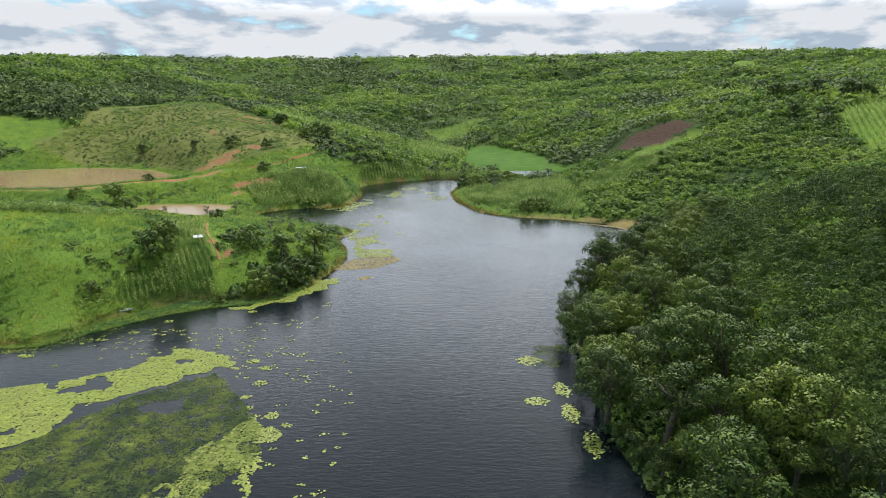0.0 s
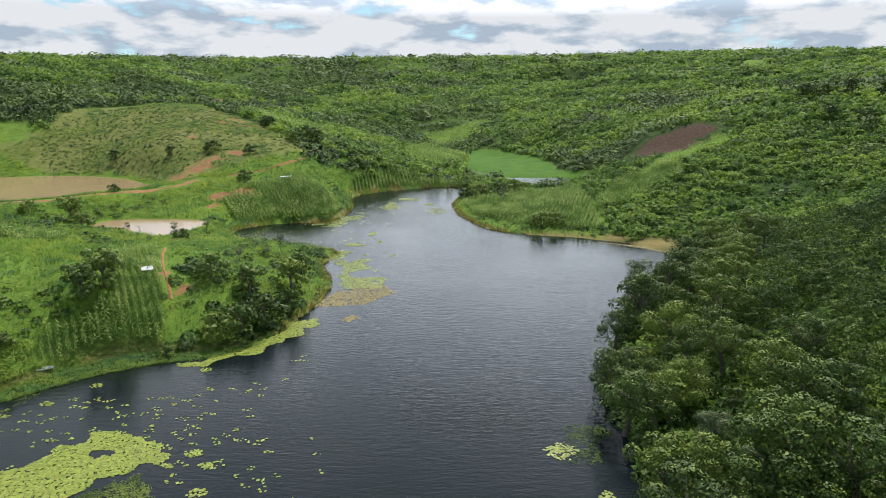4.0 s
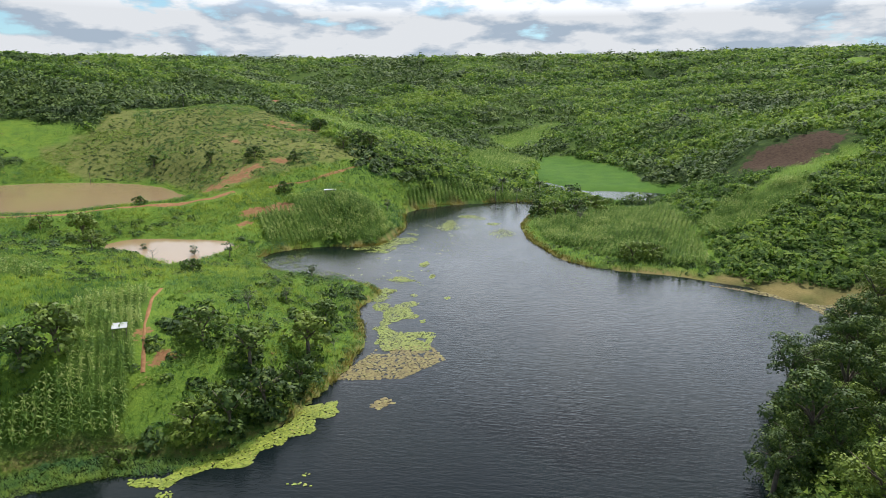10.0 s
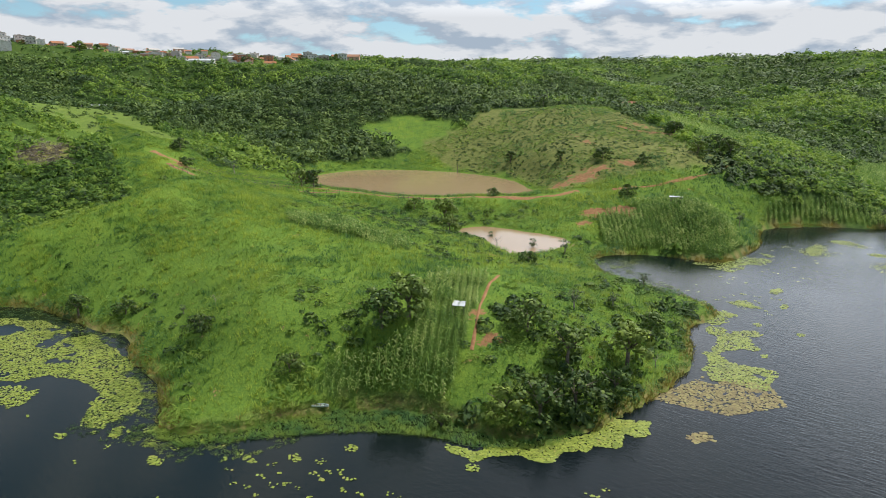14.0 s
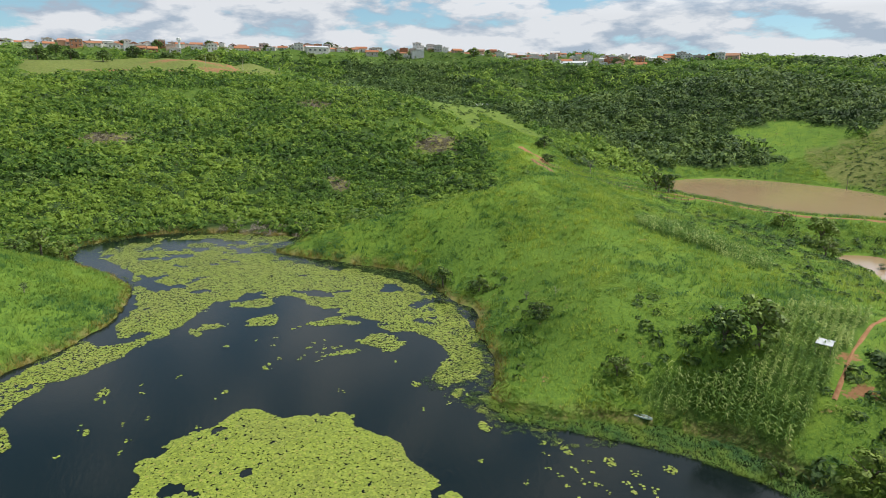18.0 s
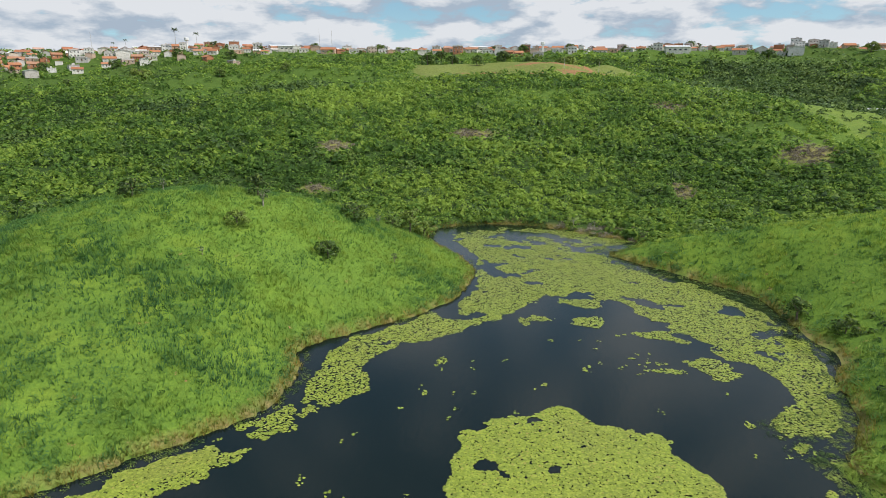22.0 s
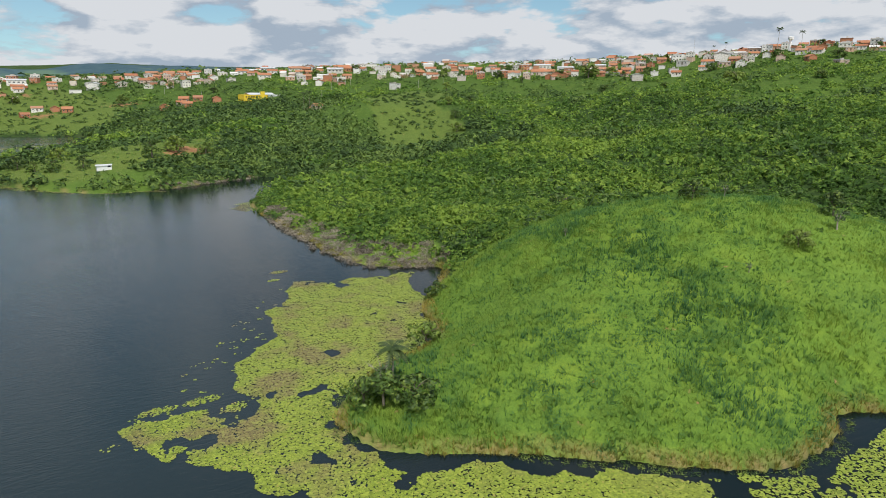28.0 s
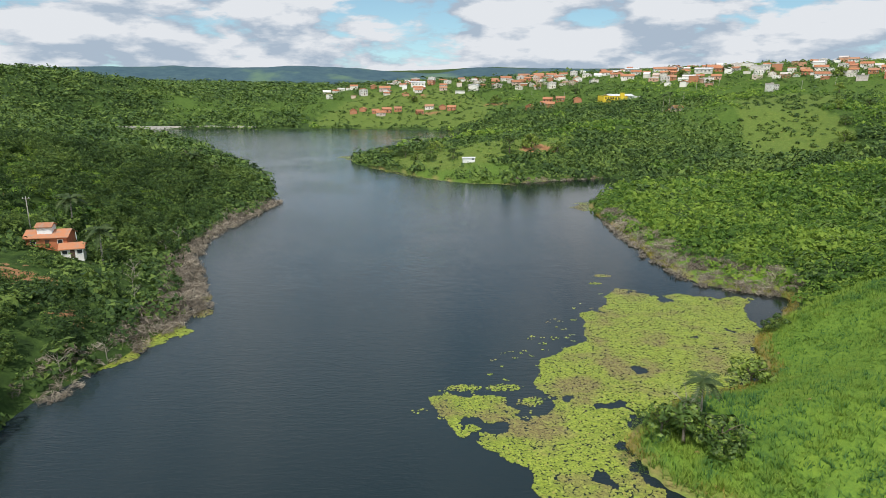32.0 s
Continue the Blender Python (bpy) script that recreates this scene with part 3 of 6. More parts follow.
HILLSIDE = [(-95, 245), (-60, 285), (-70, 296), (-120, 335), (-175, 400), (-234, 362), (-226, 320), (-236, 290), (-200, 272), (-160, 268), (-126, 240), (-112, 226)]      # grazed slope with tussocks
MARSH = [(22, 468), (44, 440), (58, 410), (70, 370), (68, 335), (84, 306), (74, 283), (46, 272), (38, 290), (24, 318), (10, 346), (16, 400)]
FIELDS = [GREEN_HILL, PENINSULA, MARSH,
          [(-248, -458), (-276, -535), (-318, -645), (-385, -672), (-425, -622), (-352, -548), (-342, -478), (-300, -462)],
          [(16, -425), (3, -395), (-25, -369), (-48, -379), (-90, -398), (-118, -440), (-128, -496), (-100, -512), (-66, -470), (-30, -446), (0, -440)],
          [(-715, -140), (-560, -110), (-565, 72), (-705, 105)],
          [(60, -800), (139, -817), (106, -959), (84, -1057), (-24, -1057), (-78, -979), (-111, -849), (-75, -772), (0, -790)],
          [(-290, 290), (-190, 276), (-200, 300), (-240, 330), (-275, 330)],
          [(-112, 345), (-76, 345), (-70, 420), (-130, 400)],
          [(-640, 160), (-427, 148), (-320, 150), (-300, 180), (-396, 198), (-640, 195)], [(-14, 545), (24, 568), (48, 588), (24, 500), (-10, 480)],
          [(62, 214), (80, 228), (96, 242), (110, 258), (124, 262), (138, 266), (135, 254), (122, 245), (97, 228), (82, 214), (62, 200)],
          [(184, 222), (176, 186), (205, 176), (250, 205), (262, 240), (232, 266), (204, 258)], [(391, 1021), (469, 893), (430, 860), (320, 960)],
          [(2, 244), (8, 195), (24, 176), (50, 166), (60, 168), (64, 266), (20, 266)], [(-28, 409), (-15, 480), (18, 450), (9, 350), (-20, 334)]]
CORN_EAST = [(9, 226), (13, 202), (30, 183), (56, 173), (61, 212), (60, 248), (38, 258), (22, 238)]
CORN_STRIP = [(62, 212), (76, 230), (88, 228), (96, 236), (104, 228), (100, 218), (80, 205), (62, 196)]
CORN_NEAR = [(-74, 62), (-62, 67), (-54, 71), (-56, 79), (-61, 91), (-68, 106), (-71, 112), (-79, 103), (-73, 90), (-66, 80), (-68, 73), (-74, 68)]
CORN_ROW = [(-143, 115), (-132, 125), (-113, 120), (-104, 124), (-95, 114), (-104, 109.5), (-115, 110), (-131, 107)]
CORN_HILL = [(-76, 186), (-88, 208), (-72, 226), (-50, 226), (-40, 212), (-41, 198), (-60, 192)]
CORN_HEAD = [(-40, 244), (-44, 264), (-22, 290), (10, 296), (12, 284), (-20, 276)]
TILLED = [((108, 266), 17, 13), ((124, 274), 13, 9)]
BARE = [((-79, -404), 7, 5), ((-10, -985), 5, 16), ((-60, -830), 8, 6), ((-592, 36), 20, 26), ((-578, -20), 10, 40), ((-640, 10), 5, 45), ((-610, -60), 6, 30), ((-117, 234), 8, 6), ((-111, 243), 6, 8), ((-107, 252), 5, 6), ((-98, 262), 5, 4), ((-89, 208), 6, 5), ((-80, 212), 6, 4), ((-88, 197), 3, 4), ((-87, 138), 5, 3), ((-116, 328), 10, 4), ((-70, 314), 7, 3), ((-140, 300), 4, 3), ((-128, 285), 3, 4), ((-100, 286), 4, 3),
        ((78, -142), 8, 4), ((-55, 87), 1.5, 2.5), ((-61, 92), 2.0, 2.5), ((-250, 150), 10, 4),
        ((-90, -412), 12, 6), ((-110, -880), 20, 9), ((-20, -860), 14, 7), ((58, -126), 4, 2.5)]
FOOTPATH = [(-56, 83), (-58.5, 88), (-63, 96), (-68, 107), (-71, 116)]
DRY = [((-308, 120), 16, 12), ((-356, -36), 9, 14), ((-313, -102), 10, 9), ((-419, 78), 14, 10), ((-262, -95), 6, 7), ((-275, 60), 12, 5)]      # leafless thicket
ROAD = [(-275, 150, 0), (-250, 152, 0), (-233, 161, 0), (-208, 171, 0), (-189, 180, 0), (-163, 186, 0), (-151, 188, 0), (-137, 197, 0), (-121, 209, 0), (-110, 219, 0), (-104, 228, 0)]
HILL_ROAD = [(-93, 233, 0), (-81, 242, 0), (-74, 253, 0), (-66, 268, 0), (-60, 286, 0), (-63, 302, 0), (-70, 313, 0), (-86, 319, 0), (-100, 316, 0)]


DROWNED = [[(-86, -262), (-77, -220), (-78, -190), (-80, -165), (-92, -150), (-108, -153), (-110, -166), (-97, -182), (-93, -215), (-93, -262)],
           [(42, -120), (36, -150), (51, -186), (58, -215), (55, -250), (50, -285), (60, -290), (65, -215), (62, -182), (50, -150), (49, -122)]]


def blobs(x, y, spots):
    out = np.zeros(np.shape(x))
    for (cx, cy), rx, ry in spots:
        out = np.maximum(out, np.exp(-(((x - cx) / rx) ** 2 + ((y - cy) / ry) ** 2)))
    return out


def is_field(x, y):
    hit = np.zeros(np.shape(x), bool)
    for poly in FIELDS:
        hit |= inside(poly, x, y)
    return hit


def is_corn(x, y):
    hit = np.zeros(np.shape(x), bool)
    for poly in (CORN_EAST, CORN_NEAR, CORN_HILL, CORN_HEAD, CORN_STRIP, CORN_ROW):
        hit |= inside(poly, x, y)
    return hit


def town(x, y):
    """The town lies along the ridge to the west and down the slopes to the south."""
    r, a = np.hypot(x, y), np.degrees(np.arctan2(-x, y)) % 360
    low = np.interp(a, [44, 60, 90, 110, 125, 140, 150, 160, 190], [800, 800, 820, 800, 730, 700, 760, 800, 880])
    return (a > 44) & (a < 190) & (r > low) & (r < 1250)


def woodland(x, y):
    """1 where trees and scrub stand close, 0 on open ground."""
    r = np.hypot(x, y)
    w = np.where(r > 330, 1 - np.where(y > 250, np.clip((fbm(x, y, 170, 4, 21) - 0.3) * 1.5, 0, 0.5), np.clip((fbm(x, y, 150, 5, 21) - 0.2) * 1.3, 0, 0.6)), 1.0)
    w = np.where(r > 1250, np.maximum(w, 0.75), w)
    w = np.where(r > 2000, 1.0, w)
    w = np.where(town(x, y), np.minimum(w, 0.45), w)
    w = np.where(blobs(x, y, DRY) > 0.35, 0.06, w)
    for poly, share in zip(DROWNED, (0.2, 0.8)):
        w = np.where(inside(poly, x, y), share, w)
    return np.where(is_field(x, y) | is_corn(x, y), 0.0, w)


road_line = np.concatenate([np.linspace(a, b, 12)[:, :2] for a, b in zip(np.array(ROAD, float)[:-1], np.array(ROAD, float)[1:])])
TRACK = [(-252, 144, 0), (-226, 139, 0), (-209, 138, 0), (-194, 141, 0), (-190, 150, 0), (-189, 162, 0), (-184, 176, 0)]      # down to the dam
road_line = np.concatenate([road_line] + [np.linspace(a, b, 12)[:, :2] for a, b in zip(np.array(TRACK, float)[:-1], np.array(TRACK, float)[1:])])
G_WOOD = np.where(np.hypot(GX, GY) > 420, np.maximum(woodland(GX, GY), np.where((GY > 250) | (GY < -300), 0.7, 0.55) * ~is_field(GX, GY)), woodland(GX, GY))
G_WOOD = np.where(is_corn(GX, GY), 0.55, G_WOOD)
for k, share in ((3, 0.45), (4, 0.35), (6, 0.42)):      # weedy pasture
    G_WOOD = np.where(inside(FIELDS[k], GX, GY), share, G_WOOD)
G_SOIL = blobs(GX, GY, BARE)
path_line = np.concatenate([np.linspace(a, b, 14) for a, b in zip(np.array(FOOTPATH, float)[:-1], np.array(FOOTPATH, float)[1:])])
G_MUD = np.clip(1 - np.abs(GSHORE - 0.7) / 1.7, 0, 1) * np.where(np.hypot(GX, GY) < 500, 1, 0.4) * np.where((GX > 22) & (GY < 125), 0, 1)
SPIT = [((84, 148), 13, 9), ((70, 157), 10, 6), ((56, 165), 9, 3), ((40, 172), 9, 2.5)]      # pale mud bared by the low water
G_MUD = np.maximum(G_MUD, 0.75 * np.clip(blobs(GX, GY, DRY) * 1.8 - 0.4, 0, 1))
G_MUD = np.maximum(G_MUD, np.clip(blobs(GX, GY, SPIT) * 1.6 - 0.3, 0, 1))

G_PARCHED = np.where(inside(HILLSIDE, GX, GY), 0.85, np.where(inside(FIELDS[5], GX, GY), 0.7, np.where(inside(FIELDS[4], GX, GY), 0.3, 0.0)))
for poly, share in ((FIELDS[3], 0.4), (FIELDS[4], 0.45), (FIELDS[6], 0.4), (FIELDS[9], 0.3)):
    G_PARCHED = np.where(inside(poly, GX, GY), share, G_PARCHED)
rows_n, cols_n = GX.shape
ids = np.arange(rows_n * cols_n).reshape(rows_n, cols_n)
nxt_ids = np.roll(ids, -1, 1)
quads = np.stack([ids[:-1], nxt_ids[:-1], nxt_ids[1:], ids[1:]], -1).reshape(-1, 4)
ground = new("ground", mesh_of("ground", np.stack([GX, GY, GZ], -1).reshape(-1, 3), quads, GROUND, True,
                               (("wood", G_WOOD), ("parched", G_PARCHED), ("soil", G_SOIL), ("marsh", inside(MARSH, GX, GY) * 1.0), ("tilled", blobs(GX, GY, TILLED)), ("mud", G_MUD))))
tagged(ground, "rolling green hills with grass, scrub floor and red soil", "ground", kind="structure")


def sheet(name, outline, z, material, label, category):
    me = mesh_of(name, np.c_[outline, np.full(len(outline), z)], np.arange(len(outline))[None, :], material)
    return tagged(new(name, me), label, category, kind="structure")


def grown(line, by):
    """An outline moved outwards, so that its water runs under the bank."""
    d = np.roll(line, -1, 0) - np.roll(line, 1, 0)
    n = np.c_[d[:, 1], -d[:, 0]] / (np.linalg.norm(d, axis=1)[:, None] + 1e-9)
    if inside(line, line[:1, 0] + 0.05 * n[:1, 0], line[:1, 1] + 0.05 * n[:1, 1])[0]:
        n = -n
    return line + by * n


lake = mesh_of("lake", [(-300, -860, 0), (480, -860, 0), (480, 292, 0), (-300, 292, 0)], [(0, 1, 2, 3)], LAKE)
tagged(new("lake", lake), "dark calm reservoir water with light ripples", "water", kind="structure")
for (line, level), (name, label) in zip(PONDS, (("dam_pond", "muddy brown pond behind an earth dam"), ("lower_pond", "small muddy pond below the dam"),
                                                ("marsh_pool", "shallow pool in the green marsh"))):
    sheet(name, grown(line, 2.5), level - 0.02, POND if name != "marsh_pool" else LAKE, label, "pond")


def ribbon(name, points, width, label, category, seed):
    """A worn track laid over the ground, of uneven width."""
    p = np.array(points, float)[:, :2]
    q = np.concatenate([np.linspace(a, b, max(2, int(np.linalg.norm(b - a) / 0.8)), endpoint=False) for a, b in zip(p[:-1], p[1:])])
    for _ in range(14):
        q[1:-1] = 0.5 * q[1:-1] + 0.25 * (q[:-2] + q[2:])
    d = np.gradient(q, axis=0)
    d /= np.linalg.norm(d, axis=1)[:, None]
    side = np.c_[-d[:, 1], d[:, 0]]
    half = width * 0.5 * (1 + 0.35 * fbm(q[:, 0], q[:, 1], 6, 3, seed))
    rows = []
    for k in (-1, -0.4, 0.4, 1):
        c = q + side * (k * half * (1 + 0.25 * fbm(q[:, 0] + 40 * k, q[:, 1], 3, 2, seed)))[:, None]
        rows.append(np.c_[c, look_up(GZ, c[:, 0], c[:, 1]) + (0.16 if abs(k) < 1 else 0.02)])
    v = np.stack(rows, 1)
    n = np.arange(len(q) * 4).reshape(-1, 4)
    f = np.concatenate([np.stack([n[:-1, j], n[1:, j], n[1:, j + 1], n[:-1, j + 1]], 1) for j in range(3)])
    return tagged(new(name, mesh_of(name, v.reshape(-1, 3), f, EARTH, True)), label, category, kind="structure")


ribbon("road", ROAD, 2.5, "narrow red dirt road over the earth dam", "road", 5)
ribbon("hill_road", HILL_ROAD, 1.7, "worn red track climbing round the corn hill", "track", 11)
ribbon("dam_track", TRACK, 2.2, "bare red dirt track down to the earth dam", "track", 9)
ribbon("footpath", FOOTPATH, 0.6, "trodden red footpath beside the corn", "path", 6)
ribbon("hill_track", [(-96, 322), (-106, 318), (-118, 316), (-128, 322)], 4.0, "cut of bare red earth on the grass hill", "track", 7)
ribbon("field_edge", [(-560, 62), (-590, 58), (-620, 48), (-660, 40)], 6.0, "strip of bare red earth along the field", "track", 8)
# ---------------- scattered growth ----------------
def spray(n, rng, size, flat=0.75, low=-0.15, fill=0.45, wide=1.0):
    """Kite-shaped leaf sprays over a dome of radius 1: an array of n x 4 corners."""
    z = rng.uniform(low, 1, n)
    a = rng.uniform(0, 2 * np.pi, n)
    s = np.sqrt(np.clip(1 - z * z, 0, 1))
    d = np.stack([s * np.cos(a), s * np.sin(a), z], 1)
    lobes = rng.normal(size=(7, 3))
    lobes /= np.linalg.norm(lobes, axis=1)[:, None]
    bulge = 0.72 + 0.36 * np.clip((d @ lobes.T).max(1), 0, 1) ** 3
    at_ = d * (bulge * rng.uniform(fill, 1, n) ** 0.4)[:, None]
    nrm = d + 0.5 * rng.normal(size=(n, 3)) + np.array((0, 0, 0.2))
    nrm /= np.linalg.norm(nrm, axis=1)[:, None]
    u = np.cross(nrm, rng.normal(size=(n, 3)))
    u /= np.linalg.norm(u, axis=1)[:, None]
    v = np.cross(nrm, u)
    k = size * rng.uniform(0.6, 1.35, n)[:, None]
    w = k * wide * rng.uniform(0.45, 0.8, n)[:, None]
    c = np.stack([at_ - u * k * 0.5, at_ + v * w * 0.5 + nrm * k * 0.08, at_ + u * k * 0.5, at_ - v * w * 0.5 + nrm * k * 0.08], 1)
    c[..., 2] *= flat
    return c


def plant_out(protos, x, y, z, sx, sz, rng, turn=None):
    """Copies of the prototypes (each m x k x 3), one to a place, grouped by prototype: one big array."""
    out = []
    pick = rng.integers(0, len(protos), len(x))
    turn = rng.uniform(0, 2 * np.pi, len(x)) if turn is None else turn
    for i, p in enumerate(protos):
        s = pick == i
        if not s.any():
            continue
        c, n = np.cos(turn[s])[:, None, None], np.sin(turn[s])[:, None, None]
        px, py, pz = p[None, ..., 0], p[None, ..., 1], p[None, ..., 2]
        k = sx[s][:, None, None]
        out.append(np.stack([(px * c - py * n) * k + x[s][:, None, None], (px * n + py * c) * k + y[s][:, None, None],
                             pz * sz[s][:, None, None] + z[s][:, None, None]], -1).reshape(-1, 3))
    return np.concatenate(out) if out else np.zeros((0, 3))


def soften(me, verts, corners, upward, toward=None):
    """Leaves shade as a mass: their normals lean upwards, or along the given directions."""
    v = np.asarray(verts, np.float32).reshape(-1, corners, 3)
    n = np.cross(v[:, 1] - v[:, 0], v[:, 2] - v[:, 0])
    n /= np.linalg.norm(n, axis=1)[:, None] + 1e-9
    lean = np.array((0, 0, 1.0)) if toward is None else toward
    n = n * np.sign((n * lean).sum(1) + 1e-6)[:, None] * (1 - upward) + lean * upward
    n /= np.linalg.norm(n, axis=1)[:, None] + 1e-9
    me.normals_split_custom_set_from_vertices(np.repeat(n, corners, 0))


def facing(verts, corners, lean=(0, 0, 1.0)):
    """The same leaves, each wound so that its face looks along lean."""
    v = np.asarray(verts, np.float32).reshape(-1, corners, 3)
    n = np.cross(v[:, 1] - v[:, 0], v[:, 2] - v[:, 0])
    back = (n * np.asarray(lean)).sum(1) < 0
    v[back] = v[back][:, ::-1]
    return v.reshape(-1, 3)


def stuff(name, verts, corners, material, label, category, smooth_faces=False, upward=0.0):
    if upward:
        verts = facing(verts, corners)
    me = mesh_of(name, verts, np.arange(len(verts)).reshape(-1, corners), material, smooth_faces or upward > 0)
    if upward:
        soften(me, verts, corners, upward)
    return tagged(new(name, me), label, category, kind="stuff")


def sector(rng, az0, az1, r0, r1, per):
    """Places spread evenly over a sector, one to so many square metres."""
    n = int(abs(np.radians(az1 - az0)) * (r1 * r1 - r0 * r0) / 2 / per)
    a, r = np.radians(rng.uniform(az0, az1, n)), np.sqrt(rng.uniform(r0 * r0, r1 * r1, n))
    return -r * np.sin(a), r * np.cos(a)


def in_poly(rng, poly, per):
    """Places spread evenly over a polygon, one to so many square metres."""
    p = np.asarray(poly, float)
    (x0, y0), (x1, y1) = p.min(0), p.max(0)
    n = int((x1 - x0) * (y1 - y0) / per)
    x, y = rng.uniform(x0, x1, n), rng.uniform(y0, y1, n)
    s = inside(p, x, y)
    return x[s], y[s]


def dry(x, y, gap=1.5):
    """On land, off the ponds."""
    keep = look_up(GSHORE, x, y) > gap
    for line, level in PONDS:
        keep &= ~inside(grown(line, gap), x, y)
    return keep


def darkness(x, y):
    """Above 0.2 the tall dark woods stand, below it the brighter scrub."""
    return (fbm(x, y, 75, 4, 44) + np.where((x > 20) & (y < -80), 0.5, 0) + np.where((x < -230) & (x > -470) & (y > 215) & (y < 470), 0.9, 0) - np.where((x < -420) & (y > 470) & (y < 900), 0.35, 0)
            - np.where((x < -75) & (y < 180) & (y > -330), 0.9, 0) - np.where((x > 60) & (y > 120), 0.35, 0) + np.where((y < -330) & (x > -290), 0.6, 0) + np.where(y < -1300, 0.6, 0)
            + np.where((x > 55) & (x < 122) & (y > 298) & (y < 560), 0.55, 0) + np.where((x > -95) & (x < 60) & (y > 528) & (y < 640), 0.5, 0)
            + np.where(np.hypot(x, y) > 420, np.clip(-gully(x, y), -0.3, 0.8), 0))


NEAR_WOOD = [(27, 132), (27, -14), (50, -100), (130, -100), (150, 60), (135, 128), (84, 146)]      # east bank: single trees
SOUTH_WOOD = [(48, -120), (62, -182), (68, -212), (65, -241), (62, -285), (78, -345), (150, -330), (190, -240), (170, -120), (90, -96), (56, -100)]
rng = np.random.default_rng(11)
def bush(n, rng, size):
    """A loose rounded crown of leaf sprays with gaps between them: corners, triangles and the way each corner shades."""
    q = spray(n, rng, size, 1.0, -0.1, 0.5, 1.25)
    heel, half = q.mean(1) * 0.6 + q[:, 0] * 0.4, (q[:, 1] - q[:, 3]) * 0.55
    t = np.stack([q[:, 2], heel + half, heel - half], 1)
    out = t.mean(1)
    out /= np.linalg.norm(out, axis=1)[:, None] + 1e-9
    t = facing(t, 3, out).reshape(-1, 3, 3)
    own = np.cross(t[:, 1] - t[:, 0], t[:, 2] - t[:, 0])
    own /= np.linalg.norm(own, axis=1)[:, None] + 1e-9
    d = 0.5 * out + 0.35 * own + np.array((0, 0, 0.35))
    d /= np.linalg.norm(d, axis=1)[:, None]
    return t.reshape(-1, 3), np.arange(3 * n).reshape(-1, 3), np.repeat(d, 3, 0)


def plant_solid(protos, x, y, z, sx, sz, rng):
    """As plant_out, for prototypes of corners and faces."""
    verts, faces, norms, n = [], [], [], 0
    pick, turn = rng.integers(0, len(protos), len(x)), rng.uniform(0, 2 * np.pi, len(x))
    for i, (v, f, d) in enumerate(protos):
        s = pick == i
        if s.any():
            c, w, k = np.cos(turn[s])[:, None], np.sin(turn[s])[:, None], sx[s][:, None]
            verts.append(np.stack([(v[None, :, 0] * c - v[None, :, 1] * w) * k + x[s][:, None], (v[None, :, 0] * w + v[None, :, 1] * c) * k + y[s][:, None],
                                   v[None, :, 2] * sz[s][:, None] + z[s][:, None]], -1).reshape(-1, 3))
            norms.append(np.stack([d[None, :, 0] * c - d[None, :, 1] * w, d[None, :, 0] * w + d[None, :, 1] * c, d[None, :, 2] + 0 * c], -1).reshape(-1, 3))
            faces.append((f[None] + (n + len(v) * np.arange(s.sum()))[:, None, None]).reshape(-1, 3))
            n += len(v) * s.sum()
    if not verts:
        return np.zeros((0, 3)), np.zeros((0, 3), int), np.zeros((0, 3))
    return np.concatenate(verts), np.concatenate(faces), np.concatenate(norms)


def thicket(name, pieces, material, label, category):
    verts, faces, norms, n = [], [], [], 0
    for v, f, d in pieces:
        verts.append(v), faces.append(f + n), norms.append(d)
        n += len(v)
    me = mesh_of(name, np.concatenate(verts), np.concatenate(faces), material, True)
    me.normals_split_custom_set_from_vertices(np.concatenate(norms).astype(np.float32))
    return tagged(new(name, me), label, category, kind="stuff")


# near edge, far edge, crown width, sprays, their size, height for width, headings
BANDS = [(30, 100, 2.8, 60, 0.42, 1.2, (-80, 215)), (100, 300, 3.5, 44, 0.46, 1.2, (-80, 215)), (300, 500, 4.5, 30, 0.54, 1.2, (-55, 215)), (500, 800, 6.0, 22, 0.54, 1.15, (-50, 215)),
         (800, 1250, 8.6, 16, 0.6, 1.05, (-50, 215)), (1250, 2000, 12.0, 13, 0.66, 0.95, (-50, 46)), (1250, 2600, 17.0, 13, 0.75, 0.7, (165, 215))]
scrub_v, wood_v = ([], []), ([], [])
for r0, r1, dia, cards, size, tall, (a0, a1) in BANDS:
    protos, wood_protos = [bush(cards, rng, size) for _ in range(12)], [bush(int(cards * 1.6), rng, size * 0.62) for _ in range(12)]
    x, y = sector(rng, a0, a1, r0, r1, np.where(r0 < 500, 0.62, 0.75) * dia * dia)
    keep = (rng.uniform(0, 1, len(x)) < woodland(x, y)) & dry(x, y) & (blobs(x, y, BARE + TILLED) < 0.22)
    keep &= ~(inside(SOUTH_WOOD, x, y) & (rng.uniform(0, 1, len(x)) < 0.6))
    keep &= blobs(x, y, SPIT) < 0.35
    keep &= ~((np.abs(x + 39) < 13) & (y > -394) & (y < -360))      # open ground before the barn
    x, y = x[keep], y[keep]
    dark = (darkness(x, y) > 0.2) | (rng.uniform(0, 1, len(x)) < 0.05)
    for s, into, big, kinds in ((~dark, scrub_v, 1.0, protos), (dark, wood_v, 1.5, wood_protos)):
        s = s & ((rng.uniform(0, 1, len(x)) < 0.7) | (big == 1.0))
        k = dia * 0.68 * big * np.clip(np.exp(rng.normal(0, 0.28, s.sum())), 0.5, 1.7) * np.where(town(x[s], y[s]), 0.75, 1.0)
        into[r0 >= 500].append(plant_solid(kinds, x[s], y[s], ground_z(x[s], y[s]) - 0.05, k, k * 0.70 * tall * rng.uniform(0.7, 1.35, s.sum()), rng))
